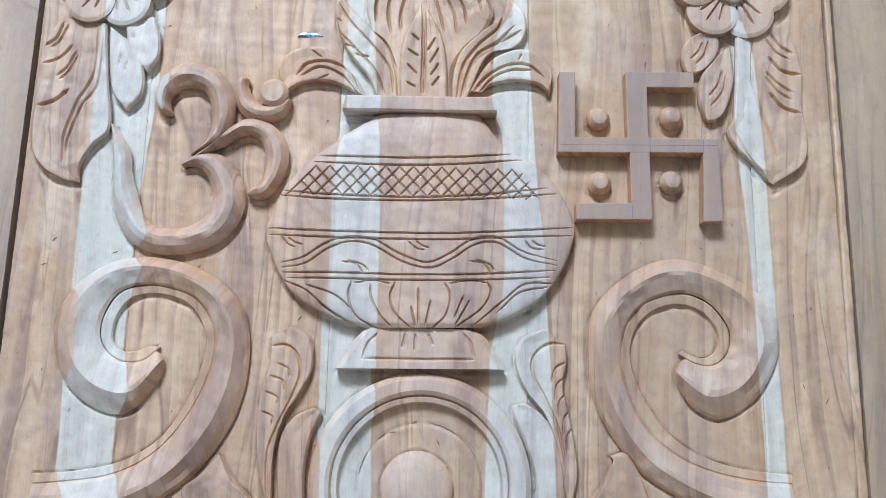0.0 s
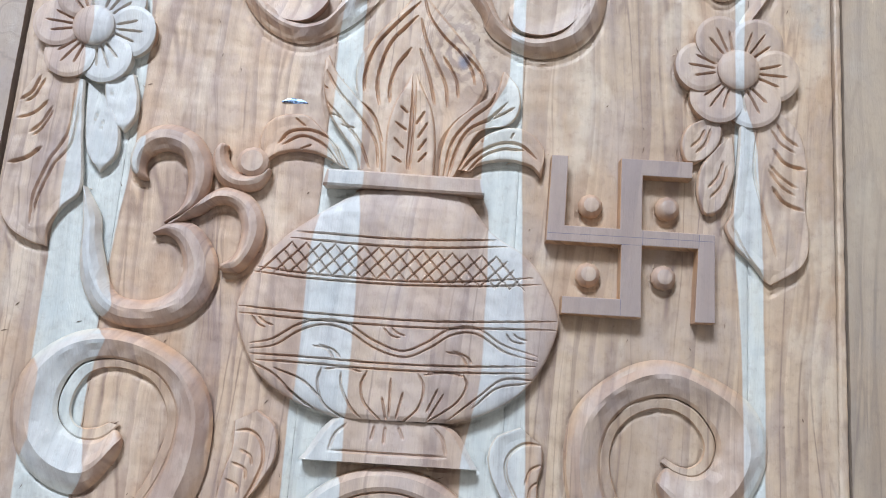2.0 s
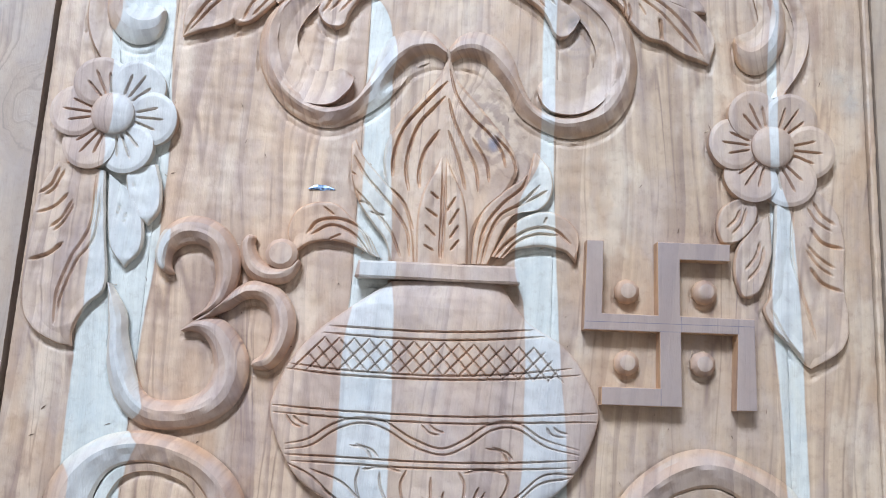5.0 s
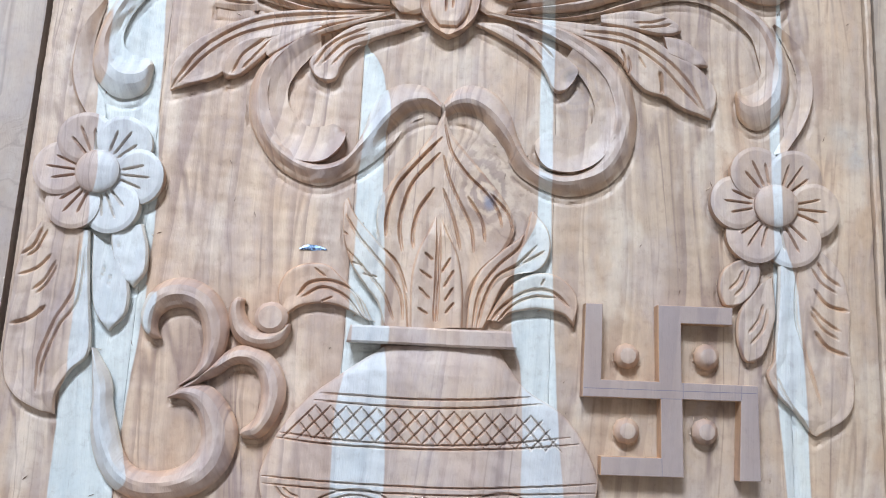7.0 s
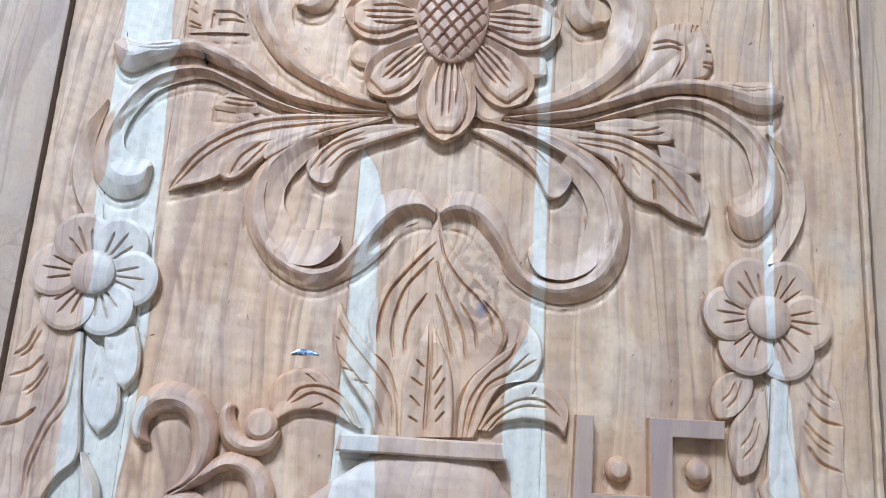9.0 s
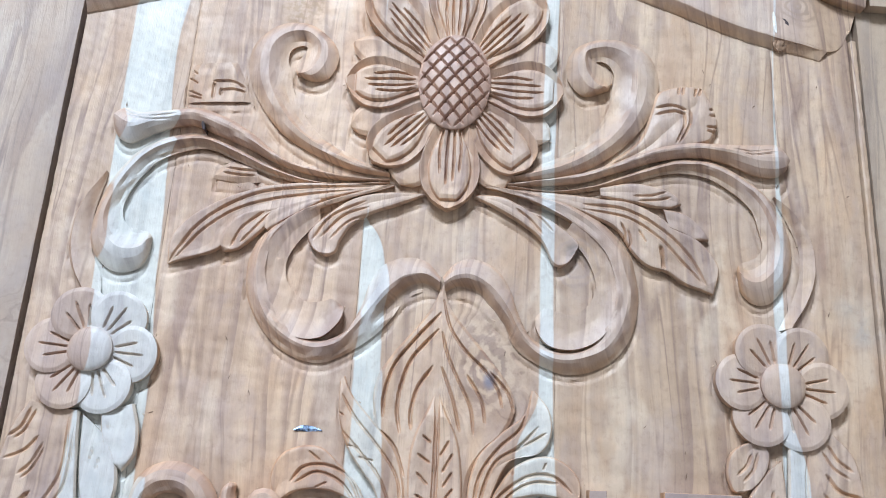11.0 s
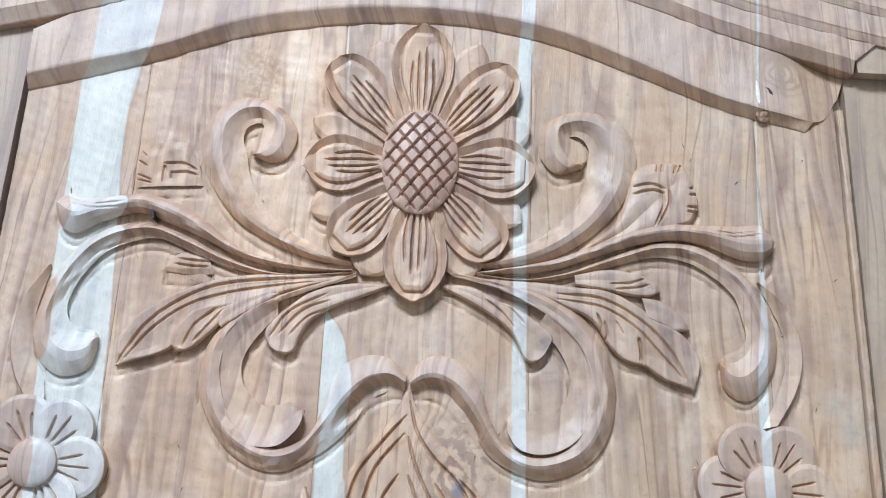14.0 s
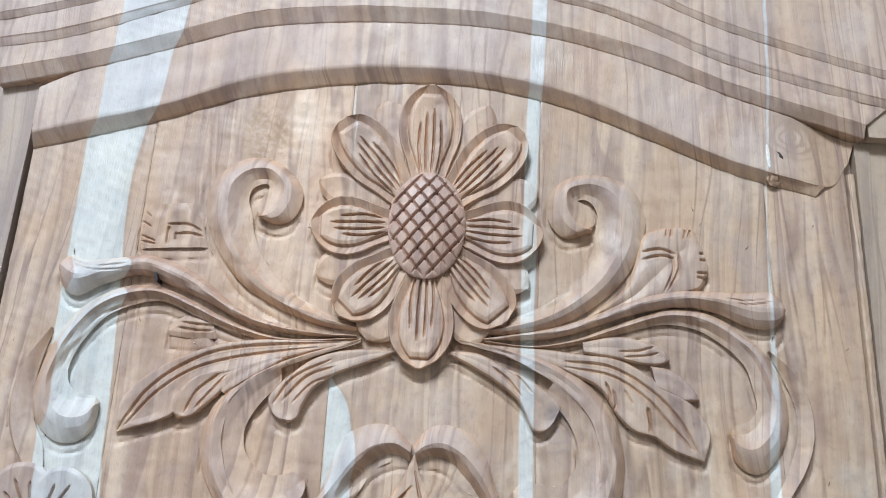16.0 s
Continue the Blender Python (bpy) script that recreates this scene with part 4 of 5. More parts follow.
loft(plume, 'tall_leaf', [(-69.9, 166.2), (-63.1, 152.7), (-46.8, 134.6), (-30.7, 116.7), (-22.8, 96.5), (-19.2, 69.7)],
     [(-73.2, 161.5), (-71.2, 135.7), (-63.8, 114.9), (-52.3, 98.9), (-42.9, 87), (-36.3, 68.6)], LEAF, cuts=[([(-70.2, 152.1), (-59.4, 135.7), (-40.9, 115.8), (-26.9, 96), (-23.6, 75.7)], 1, 1.62), ([(-68.6, 126.6), (-53, 110.8), (-39.2, 95.2), (-30.2, 75.3)], 1, 1.62), ([(-79, 142.9), (-67.9, 137.2)], 0.8, 1.35), ([(-63.9, 116.4), (-55.4, 114.9)], 0.8, 1.35), ([(-54.9, 108.6), (-44.3, 106.4)], 0.8, 1.35)], step=0.6)
loft(plume, 'droop_frond', [(-45.7, 74.5), (-54.4, 89.6), (-67.4, 102.2), (-81.2, 113.6), (-97.4, 114.1), (-111.1, 106.6), (-116, 92.9), (-112.8, 76.2)],
     [(-49.2, 74.4), (-58.2, 78.3), (-67.2, 82.3), (-76, 84.5), (-86.8, 84.8), (-97.5, 82.4), (-104.8, 77.9), (-109.6, 72.7)], LEAF, cuts=[([(-51.3, 77.3), (-61.1, 94.5), (-76.7, 101.7), (-93, 99.9), (-101.6, 89.6)], 1.2, 2.03), ([(-54.3, 77.2), (-67.3, 91.5), (-84.1, 96.8), (-98.1, 88.9)], 1.1, 1.89), ([(-90.4, 110.8), (-82.1, 105)], 0.8, 1.35), ([(-75.8, 90.1), (-84.1, 86.1)], 0.8, 1.35)], step=0.6)
loft(plume, 'swept_leaf', [(67.7, 162.8), (62.2, 144.5), (46, 130.5), (30.9, 114.8), (24.2, 95.6), (22.6, 72.5)],
     [(70.8, 162.4), (81.1, 147.8), (82.6, 130.9), (73.9, 117.6), (52, 109.8), (35.8, 73.4)], LEAF, cuts=[([(66.4, 154.7), (60.2, 135.1), (44.2, 119.3), (31.6, 99.8), (27.4, 72.6)], 1.2, 2.03), ([(72.7, 136), (58.7, 121.5), (43.4, 110.9), (35.3, 93.8), (30.7, 72.8)], 1.2, 2.03), ([(78.3, 132.1), (66.9, 125), (54.7, 117.9)], 1, 1.62)], step=0.6)
loft(plume, 'curl_frond', [(37.8, 79.1), (45, 93), (55.3, 106.9), (70.3, 114.9), (84.2, 115.7), (96.6, 109.2), (103.4, 98.4), (102.4, 81.8)],
     [(47.8, 78.4), (54.3, 84.4), (65.1, 87.4), (75.9, 88.9), (84.7, 88), (93.5, 85.4), (97.9, 81.6), (101.5, 77.3)], LEAF, cuts=[([(41, 78.9), (49.2, 90), (66.1, 101.6), (83.5, 102.6), (97.6, 91.8)], 1.2, 2.03), ([(45.4, 78.3), (55.7, 90.3), (70.6, 97.8), (87.1, 97.9)], 1.1, 1.89), ([(55.3, 101.9), (55.5, 108.6)], 0.8, 1.35), ([(76.9, 106.7), (78.9, 111.3)], 0.8, 1.35)], step=0.6)
scroll_l = thing("scroll_carving", "teak ribbon scroll forming half a heart", "carving", "heart scrolls")
loft(scroll_l, 'ribbon', [(-3.8, 244.9), (-15.5, 256.5), (-30.9, 258.7), (-47.9, 251.9), (-56.4, 238.9), (-61.7, 220.5), (-69.6, 202.1), (-83.8, 192.5), (-98.9, 192.3), (-117.1, 199.9), (-128.4, 215), (-134.9, 233), (-136.7, 247), (-133.6, 266.1), (-121.9, 281.1), (-100.9, 294.4), (-79.5, 303.4), (-44.6, 316.5)],
     [(-3.9, 234.4), (-16.1, 233.5), (-29.6, 226.2), (-38.5, 211.9), (-50.3, 197.6), (-68.5, 183.9), (-87, 175.1), (-106.4, 176.7), (-125.5, 187.3), (-140.4, 204.5), (-149.5, 222.9), (-151.9, 243.3), (-148.3, 262.1), (-136.9, 278.4), (-118.4, 292.5), (-97.1, 302.3), (-79.8, 309.2), (-44.8, 320.5)], RIDGE, cuts=[([(-6, 233), (-16, 238.5), (-27, 235.5), (-38, 224), (-50, 209)], 5.5, 4.2), ([(-97, 190), (-79, 196), (-66, 209)], 1.2, 2.0)])
loft(scroll_l, 'inner_volute', [(-99.6, 285.9), (-114.5, 266.9), (-121.7, 252.4), (-121.1, 238.6), (-114.8, 228.1), (-104, 220.2), (-91, 221.1), (-82.7, 224.4)],
     [(-100.2, 295), (-124, 281.5), (-139.5, 255.2), (-139.3, 230.8), (-129.3, 208.1), (-113.1, 193.2), (-90, 193), (-71.3, 212.1)], HOLLOW, tip=False, cap=(0, 1))
scroll_r = thing("scroll_carving", "teak ribbon scroll with a round curled end", "carving", "heart scrolls")
loft(scroll_r, 'ribbon', [(-2, 245), (6.4, 255.8), (19.3, 260.4), (37.1, 254.7), (48.7, 239.5), (56.2, 219.6), (65.5, 202.5), (80.9, 194.7), (98, 196), (114.9, 203.8), (125.4, 220.3), (129.4, 241.1), (126.1, 259.5), (117.9, 275.3), (99.9, 290.9), (81.8, 301.8), (59.2, 312.1), (27.3, 319.8)],
     [(0.5, 233.8), (10.1, 234.5), (21.2, 231.6), (33.7, 219.7), (46.6, 205.2), (58.2, 190.4), (75.8, 180.5), (93.1, 176), (112.3, 179.5), (129.3, 189.5), (141.9, 208.1), (147.2, 232.4), (145.5, 255.2), (139.9, 273.5), (122.5, 294.4), (99.7, 308.4), (63.3, 318.6), (27, 323.7)], RIDGE, cuts=[([(2, 231), (13, 237), (25, 233.5), (37, 220), (51, 200)], 5.5, 4.2), ([(113, 199), (97, 192.5), (79, 196), (70, 208)], 1.2, 2.0)])
loft(scroll_r, 'inner_volute', [(89, 282.8), (102.5, 272.9), (112.2, 256.4), (114.4, 240.5), (106.9, 227.2), (95.4, 221), (82.3, 223.7), (73.9, 227.6)],
     [(96.5, 294.8), (120.9, 276.8), (132.7, 254.5), (131.4, 230.7), (119.9, 206.2), (101.3, 194.7), (80.8, 195.1), (65.3, 208.2)], HOLLOW, tip=False, cap=(0, 1))
branch_l = thing("branch_carving", "sweeping teak leaf scrolls beside the sunflower", "carving", "leaf branches")
loft(branch_l, 'curl', [(-48.5, 325.1), (-78.9, 329), (-109.3, 340.3), (-136.4, 356.3), (-156.2, 379.7), (-168.8, 404), (-170.9, 427.1), (-163.4, 444.9), (-145.9, 457.3), (-123.7, 457.6), (-104.7, 443.6), (-98, 428), (-103.7, 410.1), (-116.2, 404.9), (-129.6, 409.5)],
     [(-48.6, 329.5), (-71, 337), (-90.9, 347.4), (-109.1, 359.7), (-122.4, 376.1), (-131.4, 394.7), (-135.1, 410.7), (-139.2, 423.2), (-136.9, 433), (-128.5, 437.2), (-124.5, 434.2), (-128, 427.1), (-131.6, 421.1), (-132.2, 414.9), (-130.9, 410.2)], CURL)
loft(branch_l, 'upper_tail', [(-48.1, 322.1), (-77.8, 322.6), (-111.7, 328.6), (-135.5, 336.7), (-160.9, 355.4), (-183.8, 368.3), (-208, 374.6), (-235, 371), (-255.8, 369), (-270.7, 375.8)],
     [(-47.9, 320.3), (-78.1, 319.8), (-107.4, 322), (-135.5, 329.7), (-162.3, 342.1), (-186.8, 351.8), (-211.2, 359.3), (-237.5, 351.4), (-257.6, 341.2), (-275.3, 352.5)], ROUND, cuts=[([(-264.9, 368.3), (-245.1, 363.1), (-220.4, 366.2)], 0.9, 0.9), ([(-264.1, 363.9), (-244.5, 359.7), (-225.9, 361.5)], 0.9, 0.9)], cap=(0, 1))
loft(branch_l, 'hook_tail', [(-48, 320.6), (-85.9, 317.6), (-115.2, 319.5), (-145.4, 329.5), (-172.2, 342.3), (-203.1, 352.1), (-231.8, 346.7), (-254.2, 329.7), (-268.4, 304.5), (-275.3, 275.3), (-272.4, 253.3), (-258.4, 238.1), (-243.9, 235.3), (-231.2, 242.2), (-226.9, 259.5)],
     [(-47.8, 318), (-83.8, 313.9), (-110.8, 314.2), (-140.6, 320.4), (-167, 330.2), (-193.5, 340), (-215.8, 335.8), (-232.9, 326.6), (-246.2, 308.8), (-253.2, 291.6), (-252.7, 280.9), (-249, 274.1), (-243, 270.3), (-235.5, 269.1), (-228.5, 268.2)], CURL, cap=(0, 1))
loft(branch_l, 'wing', [(-271.5, 317), (-286.5, 290), (-290.3, 262.4), (-285.5, 238.8), (-272.2, 218)],
     [(-270.5, 315), (-276, 278), (-272.3, 251.2), (-262.4, 232), (-258.6, 209.1)], WING)
loft(branch_l, 'long_leaf', [(-44.5, 318.4), (-85.6, 316.5), (-122.6, 314.6), (-150.9, 309), (-178.2, 297.3), (-200.4, 281.8), (-212, 265.1), (-213.2, 244)],
     [(-44.3, 316.8), (-77, 308.3), (-105, 299.4), (-128.8, 291.5), (-150.5, 286.2), (-166.1, 272.4), (-176, 256.6), (-212.3, 243.7)], LEAF, cuts=[([(-211.3, 245.6), (-194.3, 274.3), (-168.9, 295.1), (-133.8, 308.1), (-60.5, 315.5)], 1.3, 1.6), ([(-205.6, 249.8), (-189, 271.8), (-163.5, 290.9), (-129, 302.1), (-76.5, 311)], 1.2, 1.5)], step=0.6)
loft(branch_l, 'leaf_lobe', [(-140.8, 293), (-160.4, 286.7), (-171.1, 276), (-175.4, 263.6), (-171.7, 255.5)],
     [(-131, 290.4), (-139.4, 278.6), (-147.9, 269.2), (-159, 258.6), (-170.4, 255.2)], LEAF, cuts=[([(-143, 289.9), (-158.2, 276.1), (-166, 259.7)], 1.1, 1.4), ([(-139.4, 287.6), (-149.9, 274.5), (-158.5, 263.2)], 1.1, 1.4)], step=0.6)
loft(branch_l, 'small_lobe', [(-105.1, 304.6), (-128.8, 296.4), (-141.9, 285.6), (-143.6, 278)],
     [(-98.9, 300.5), (-116.2, 289.2), (-127.5, 282.4), (-138.9, 274.2)], LEAF)
loft(branch_l, 'tongue_leaf', [(-19.4, 311.9), (-48.5, 311.1), (-74.7, 304.5), (-95.6, 288.9), (-107.5, 274), (-104.1, 262.6), (-94.8, 256.4)],
     [(-17.2, 311.4), (-38.9, 301.3), (-60.5, 292.5), (-75.1, 281.6), (-82.4, 269.2), (-85.1, 260.5), (-92.5, 256.1)], LEAF, cuts=[([(-104, 268.9), (-90.6, 288.6), (-65.3, 302.3)], 1.1, 1.4), ([(-97.7, 271.2), (-81.8, 289.3), (-62.6, 297.3)], 1.1, 1.4), ([(-90.5, 269.9), (-77, 284.9), (-60, 291.8)], 1.1, 1.3)], step=0.6)
loft(branch_l, 'engraved_tuft', [(-215.6, 415.9), (-219.5, 399.5), (-216.6, 380.5)],
     [(-181.1, 419.2), (-172.3, 402), (-166.5, 384)], TUFT, cuts=[([(-198.5, 400.9), (-184.8, 401.6), (-172.5, 396.8)], 1.2, 1.8), ([(-197.5, 400), (-197.5, 385.4)], 1.2, 1.8), ([(-191.4, 393.5), (-181.6, 394.5), (-171.4, 392.3)], 1.1, 1.6), ([(-191.6, 394.8), (-191.6, 388.9)], 1.1, 1.5), ([(-220, 411.8), (-212.2, 406.2)], 0.9, 1.3), ([(-218.6, 402.6), (-211, 397.9)], 0.9, 1.3), ([(-217.7, 391.2), (-206.3, 386.8)], 0.9, 1.3), ([(-217, 386.7), (-206, 384.5)], 0.9, 1.2)], step=0.6)
loft(branch_l, 'fern_tip', [(-186.8, 323.5), (-175.3, 330.5), (-156.5, 330.6)],
     [(-185.6, 313.9), (-168.8, 313.1), (-150.4, 314.8)], TUFT, cuts=[([(-178.4, 325.7), (-165.7, 324.2), (-152.4, 324.1)], 1.1, 1.4), ([(-179.9, 321.4), (-167.2, 319.9), (-154.8, 320.1)], 1.1, 1.4), ([(-188.4, 314.6), (-176.6, 313.1), (-168.2, 312.2)], 1.1, 1.4)], step=0.6)
branch_r = thing("branch_carving", "sweeping brown teak leaf scrolls with a lobed leaf", "carving", "leaf branches")
loft(branch_r, 'curl', [(42.7, 326.7), (72, 328.1), (99.2, 335.9), (126.7, 352.3), (148.2, 373.2), (161.7, 396.4), (166.6, 419.6), (162.6, 440.4), (149.6, 453.9), (127.3, 458.8), (105.1, 453.7), (92, 439.1), (92.2, 418.2), (105.4, 405.1), (124.7, 410.9)],
     [(44.5, 331.7), (63.1, 339.5), (79.9, 346.5), (96.8, 357.1), (113.9, 373.5), (124.7, 394.4), (128, 412), (129.9, 423.4), (126.5, 432.8), (119.6, 437.3), (112.5, 435), (118.5, 434), (124.5, 428.4), (127.9, 420.9), (125.9, 413.2)], CURL)
loft(branch_r, 'upper_tail', [(44.8, 324.2), (96.6, 334.8), (130.2, 347.3), (160, 360.6), (190, 367.8), (219.8, 368), (245.4, 369), (269.5, 371.5)],
     [(44.8, 321.6), (97.2, 327.3), (130.9, 338.5), (160.8, 349.1), (190.7, 355), (216.1, 352.3), (243.1, 342.2), (269, 341.6)], ROUND, cuts=[([(222.6, 362), (239.4, 361.1), (256.5, 363.7)], 0.9, 0.9), ([(230.8, 358), (243.4, 358.2), (257.1, 360.7)], 0.9, 0.9)], cap=(0, 1))
loft(branch_r, 'hook_tail', [(44.8, 323.3), (80.3, 320.8), (113.6, 327.6), (147.3, 341.3), (181.5, 353), (211.1, 351.5), (235.8, 338.1), (251.7, 324), (262.7, 301.7), (266.3, 281.4), (261.8, 257.2), (248.5, 239.6), (236.3, 237.1), (225.9, 245.6), (223.9, 259.4)],
     [(45, 320.4), (80.6, 318), (114, 323.1), (147.7, 333.3), (177.5, 341.2), (202.7, 338.6), (223, 327.1), (236.8, 313), (241.8, 296.5), (244, 284.3), (239.9, 275.8), (234.6, 272.3), (230.4, 270.5), (226.3, 269.1), (223.6, 266.2)], CURL, cap=(0, 1))
loft(branch_r, 'wing', [(255.5, 325.5), (272.5, 310), (283.4, 286.4), (283.8, 262.2), (276.8, 242.1), (262.9, 220.2)],
     [(256.2, 323.5), (267.3, 300), (272.9, 281.7), (271.9, 261.5), (264.1, 239.5), (252.5, 217.8)], WING)
loft(branch_r, 'long_leaf', [(47, 320.9), (88.4, 318.4), (117.5, 315.6), (142.3, 313.5), (160.8, 305.3), (179, 293), (195.9, 283.7), (208.6, 265.4), (205, 243.7)],
     [(47, 319.2), (84.8, 309.7), (109.8, 300.5), (130.4, 290.4), (143.2, 271.5), (154.4, 261.9), (168.5, 258.2), (182.2, 249.3), (203.4, 242.8)], LEAF, cuts=[([(134.0, 296.0), (137.0, 287.0), (135.0, 275.0)], 0.9, 2.2), ([(165.0, 279.0), (166.0, 271.0), (165.0, 261.0)], 0.9, 2.0), ([(173.0, 305.0), (181.0, 302.0), (189.0, 301.0)], 1.1, 2.0), ([(175.0, 301.0), (182.0, 298.0), (190.0, 297.0)], 1.0, 1.8), ([(104.7, 309.6), (137.7, 307.1), (166.1, 292.1), (185.8, 272.8), (200, 247.8)], 1.3, 1.6), ([(104.8, 305.5), (137.6, 300.9), (161.9, 287), (181.5, 266.6), (195, 251.5)], 1.2, 1.5), ([(139.5, 290.7), (141.4, 280.7), (137.2, 272.4)], 1, 1.5), ([(163.7, 279.8), (165.5, 269.8), (167.2, 260)], 1, 1.5), ([(147.7, 291.1), (153.6, 281.3)], 0.9, 1), ([(172.7, 306.8), (180.8, 301.8), (190.2, 300.6)], 1, 1.3), ([(175.4, 301.5), (182.7, 297), (191.6, 295.8)], 1, 1.3)], step=0.6)
loft(branch_r, 'leaf_lobe', [(117.5, 324.9), (142.6, 329.9), (163.4, 327.6), (175.8, 322.7), (181.4, 316.7)],
     [(118.2, 316.5), (143.2, 313.5), (159.8, 310.6), (172.3, 310.3), (181.6, 313.7)], LEAF, cuts=[([(143.9, 318.9), (158.4, 320), (170.1, 323.6)], 1, 1.3), ([(147.9, 314.9), (162.4, 316.5), (172.9, 319.1)], 1, 1.3)], step=0.6)
loft(branch_r, 'small_lobe', [(167.1, 309.7), (183.5, 306.8), (194.7, 297.9), (202.5, 288)],
     [(171.7, 293.3), (181.9, 288.8), (190, 285.1), (202.3, 285.7)], LEAF)
loft(branch_r, 'tongue_leaf', [(20.7, 313.6), (40.9, 312.6), (59.2, 304.3), (77.4, 296.1), (91, 287.6), (101, 278.4), (100.3, 273.6)],
     [(18.8, 311.2), (37.3, 302), (55.7, 291.4), (71.9, 278.3), (81.4, 260.2), (90.3, 258.9), (99.7, 269.5)], LEAF, cuts=[([(52.3, 302.6), (63.8, 293.9), (73.1, 282.8)], 1.1, 1.4), ([(58, 305.4), (70.3, 296.8), (80.9, 285.7)], 1.1, 1.4)], step=0.6)
def fan(u, s, e):
    return 4.2 + 2.2 * np.clip(e / 2, 0, 1) + 1.4 * np.abs(np.sin(u * 6.5)) - 2.2 * (1 - s)


loft(branch_r, "tuft_leaf", [(120, 343), (148, 366), (158, 388), (164, 408), (171, 414), (181, 417), (190, 417.5)],
     [(122, 341), (160, 354), (184, 363), (205, 369), (210, 377), (213, 388), (213, 398)][:6] + [(204, 415.5)], fan,
     cuts=[([(163, 396.5), (176, 399), (188, 396)], 1.1, 1.7), ([(163, 390.5), (177, 394), (187, 392.5)], 1.1, 1.7),
           ([(191, 396), (190.5, 384), (182, 367)], 1.1, 1.8), ([(186.5, 393), (186, 382), (179, 366)], 1.1, 1.6),
           ([(183, 417), (181.5, 409)], 1.0, 1.7), ([(186.5, 417), (185, 409)], 1.0, 1.6), ([(197, 417), (194.5, 408)], 1.0, 1.7), ([(200.5, 416), (198, 409)], 1.0, 1.5),
           ([(213, 397.5), (206, 396.5)], 1.0, 1.7), ([(213, 392), (206, 391.5)], 1.0, 1.6), ([(212.5, 382), (204, 382)], 1.0, 1.7), ([(211, 377.5), (204, 378.5)], 1.0, 1.5)], step=0.7)
sunflower = thing("sunflower_carving", "large teak sunflower with a cross-cut domed centre", "carving")
petal(sunflower, "back_petal", (-9.7, 442), (-40.9, 512.9), 17.68, 5.5, back=True)
petal(sunflower, "back_petal", (10.1, 443.1), (44.6, 512.7), 15.6, 5.5, back=True)
petal(sunflower, "back_petal", (24, 425), (83.7, 441.4), 16.64, 5.5, back=True)
petal(sunflower, "back_petal", (25.3, 392.9), (77.4, 364.3), 15.6, 5.5, back=True)
petal(sunflower, "back_petal", (15.2, 378.9), (40.7, 318.5), 18.72, 5.5, back=True)
petal(sunflower, "back_petal", (-14.4, 372.9), (-40.2, 318.3), 20.8, 5.5, back=True)
petal(sunflower, "back_petal", (-26.1, 390.2), (-82.7, 366.2), 15.6, 5.5, back=True)
petal(sunflower, "back_petal", (-30.4, 422.1), (-86.6, 441.7), 13.52, 5.5, back=True)
petal(sunflower, "petal", (-2.3, 443.2), (-3, 527.7), 25.025, 11, blunt=0.2)
petal(sunflower, "petal", (15, 430), (69.2, 492.1), 22.75, 11, blunt=0.45)
petal(sunflower, "petal", (22.4, 407.3), (87.9, 404.8), 25.48, 11, blunt=0.1)
petal(sunflower, "petal", (14.7, 386.5), (60.3, 335.4), 22.75, 11, blunt=0.6)
petal(sunflower, "petal", (-1, 376.8), (-1.8, 298.1), 24.115, 11, blunt=0.15)
petal(sunflower, "petal", (-19.1, 382.5), (-63.6, 335.5), 21.84, 11, blunt=0.3)
petal(sunflower, "petal", (-27.1, 406.9), (-90, 403.6), 23.66, 11, blunt=0.1)
petal(sunflower, "petal", (-19.9, 430.4), (-72.5, 493.5), 22.75, 11, blunt=0.6)
seed_head(sunflower, -1.3, 407.9, 29.4, 42.5)

# the swastika: one cut-out body, four facetted bosses and the carver's pencil lines
emblem = thing("swastika_carving", "greyish teak swastika emblem with four small bosses", "carving")


def bars(points, name, parent, material, top, chamfer=0.7, sides=None):
    """A flat piece with upright sides and a worn edge, from its outline in mm."""
    bm = bmesh.new()
    low = [bm.verts.new((x / 1000, y / 1000, -0.001)) for x, y in points]
    face = bm.faces.new(low)
    out = bmesh.ops.extrude_face_region(bm, geom=[face])
    moved = [v for v in out["geom"] if isinstance(v, bmesh.types.BMVert)]
    for v in moved:
        v.co.z = top / 1000
    bmesh.ops.recalc_face_normals(bm, faces=bm.faces)
    crown = [e for e in bm.edges if all(v.co.z > 0.001 for v in e.verts)]
    if chamfer:
        bmesh.ops.bevel(bm, geom=crown, offset=chamfer / 1000, segments=2, affect="EDGES", profile=0.6)
    me = bpy.data.meshes.new(name)
    bm.to_mesh(me)
    bm.free()
    me.materials.append(material)
    if sides:
        me.materials.append(sides)
        for p in me.polygons:
            p.material_index = int(p.normal.z < 0.5)
    ob = new(name, me)
    ob.parent = parent
    return ob


emblem_body = bars([(108.5, 94.5), (107.3, 27.5), (163.2, 28.2), (163.4, -12.4), (121.0, -13.2), (121.0, -26.2), (179.6, -25.2), (178.8, 28.8), (220.5, 29.4),
      (218.6, -25.8), (233.8, -25.3), (233.2, 41.2), (178.4, 40.8), (178.0, 83.0), (215.4, 83.6), (215.8, 96.6), (161.3, 95.8), (161.9, 40.6), (120.8, 40.2), (121.2, 94.8)],
     "body", emblem, TEAK_GREY, 12.0, 0.7, TEAK_SAWN)
for bx, by in ((140.3, 58.1), (198.6, 60.5), (140.4, 5.0), (196.9, 6.9)):
    disc(emblem, "boss", bx, by, 9.6, 9.6, 0.4, lambda r, ux, uy: 3.0 + 8.0 * np.clip(1.15 - r**2.2, 0, 0.9), 1.6, (), None, "", 10, 0.2)
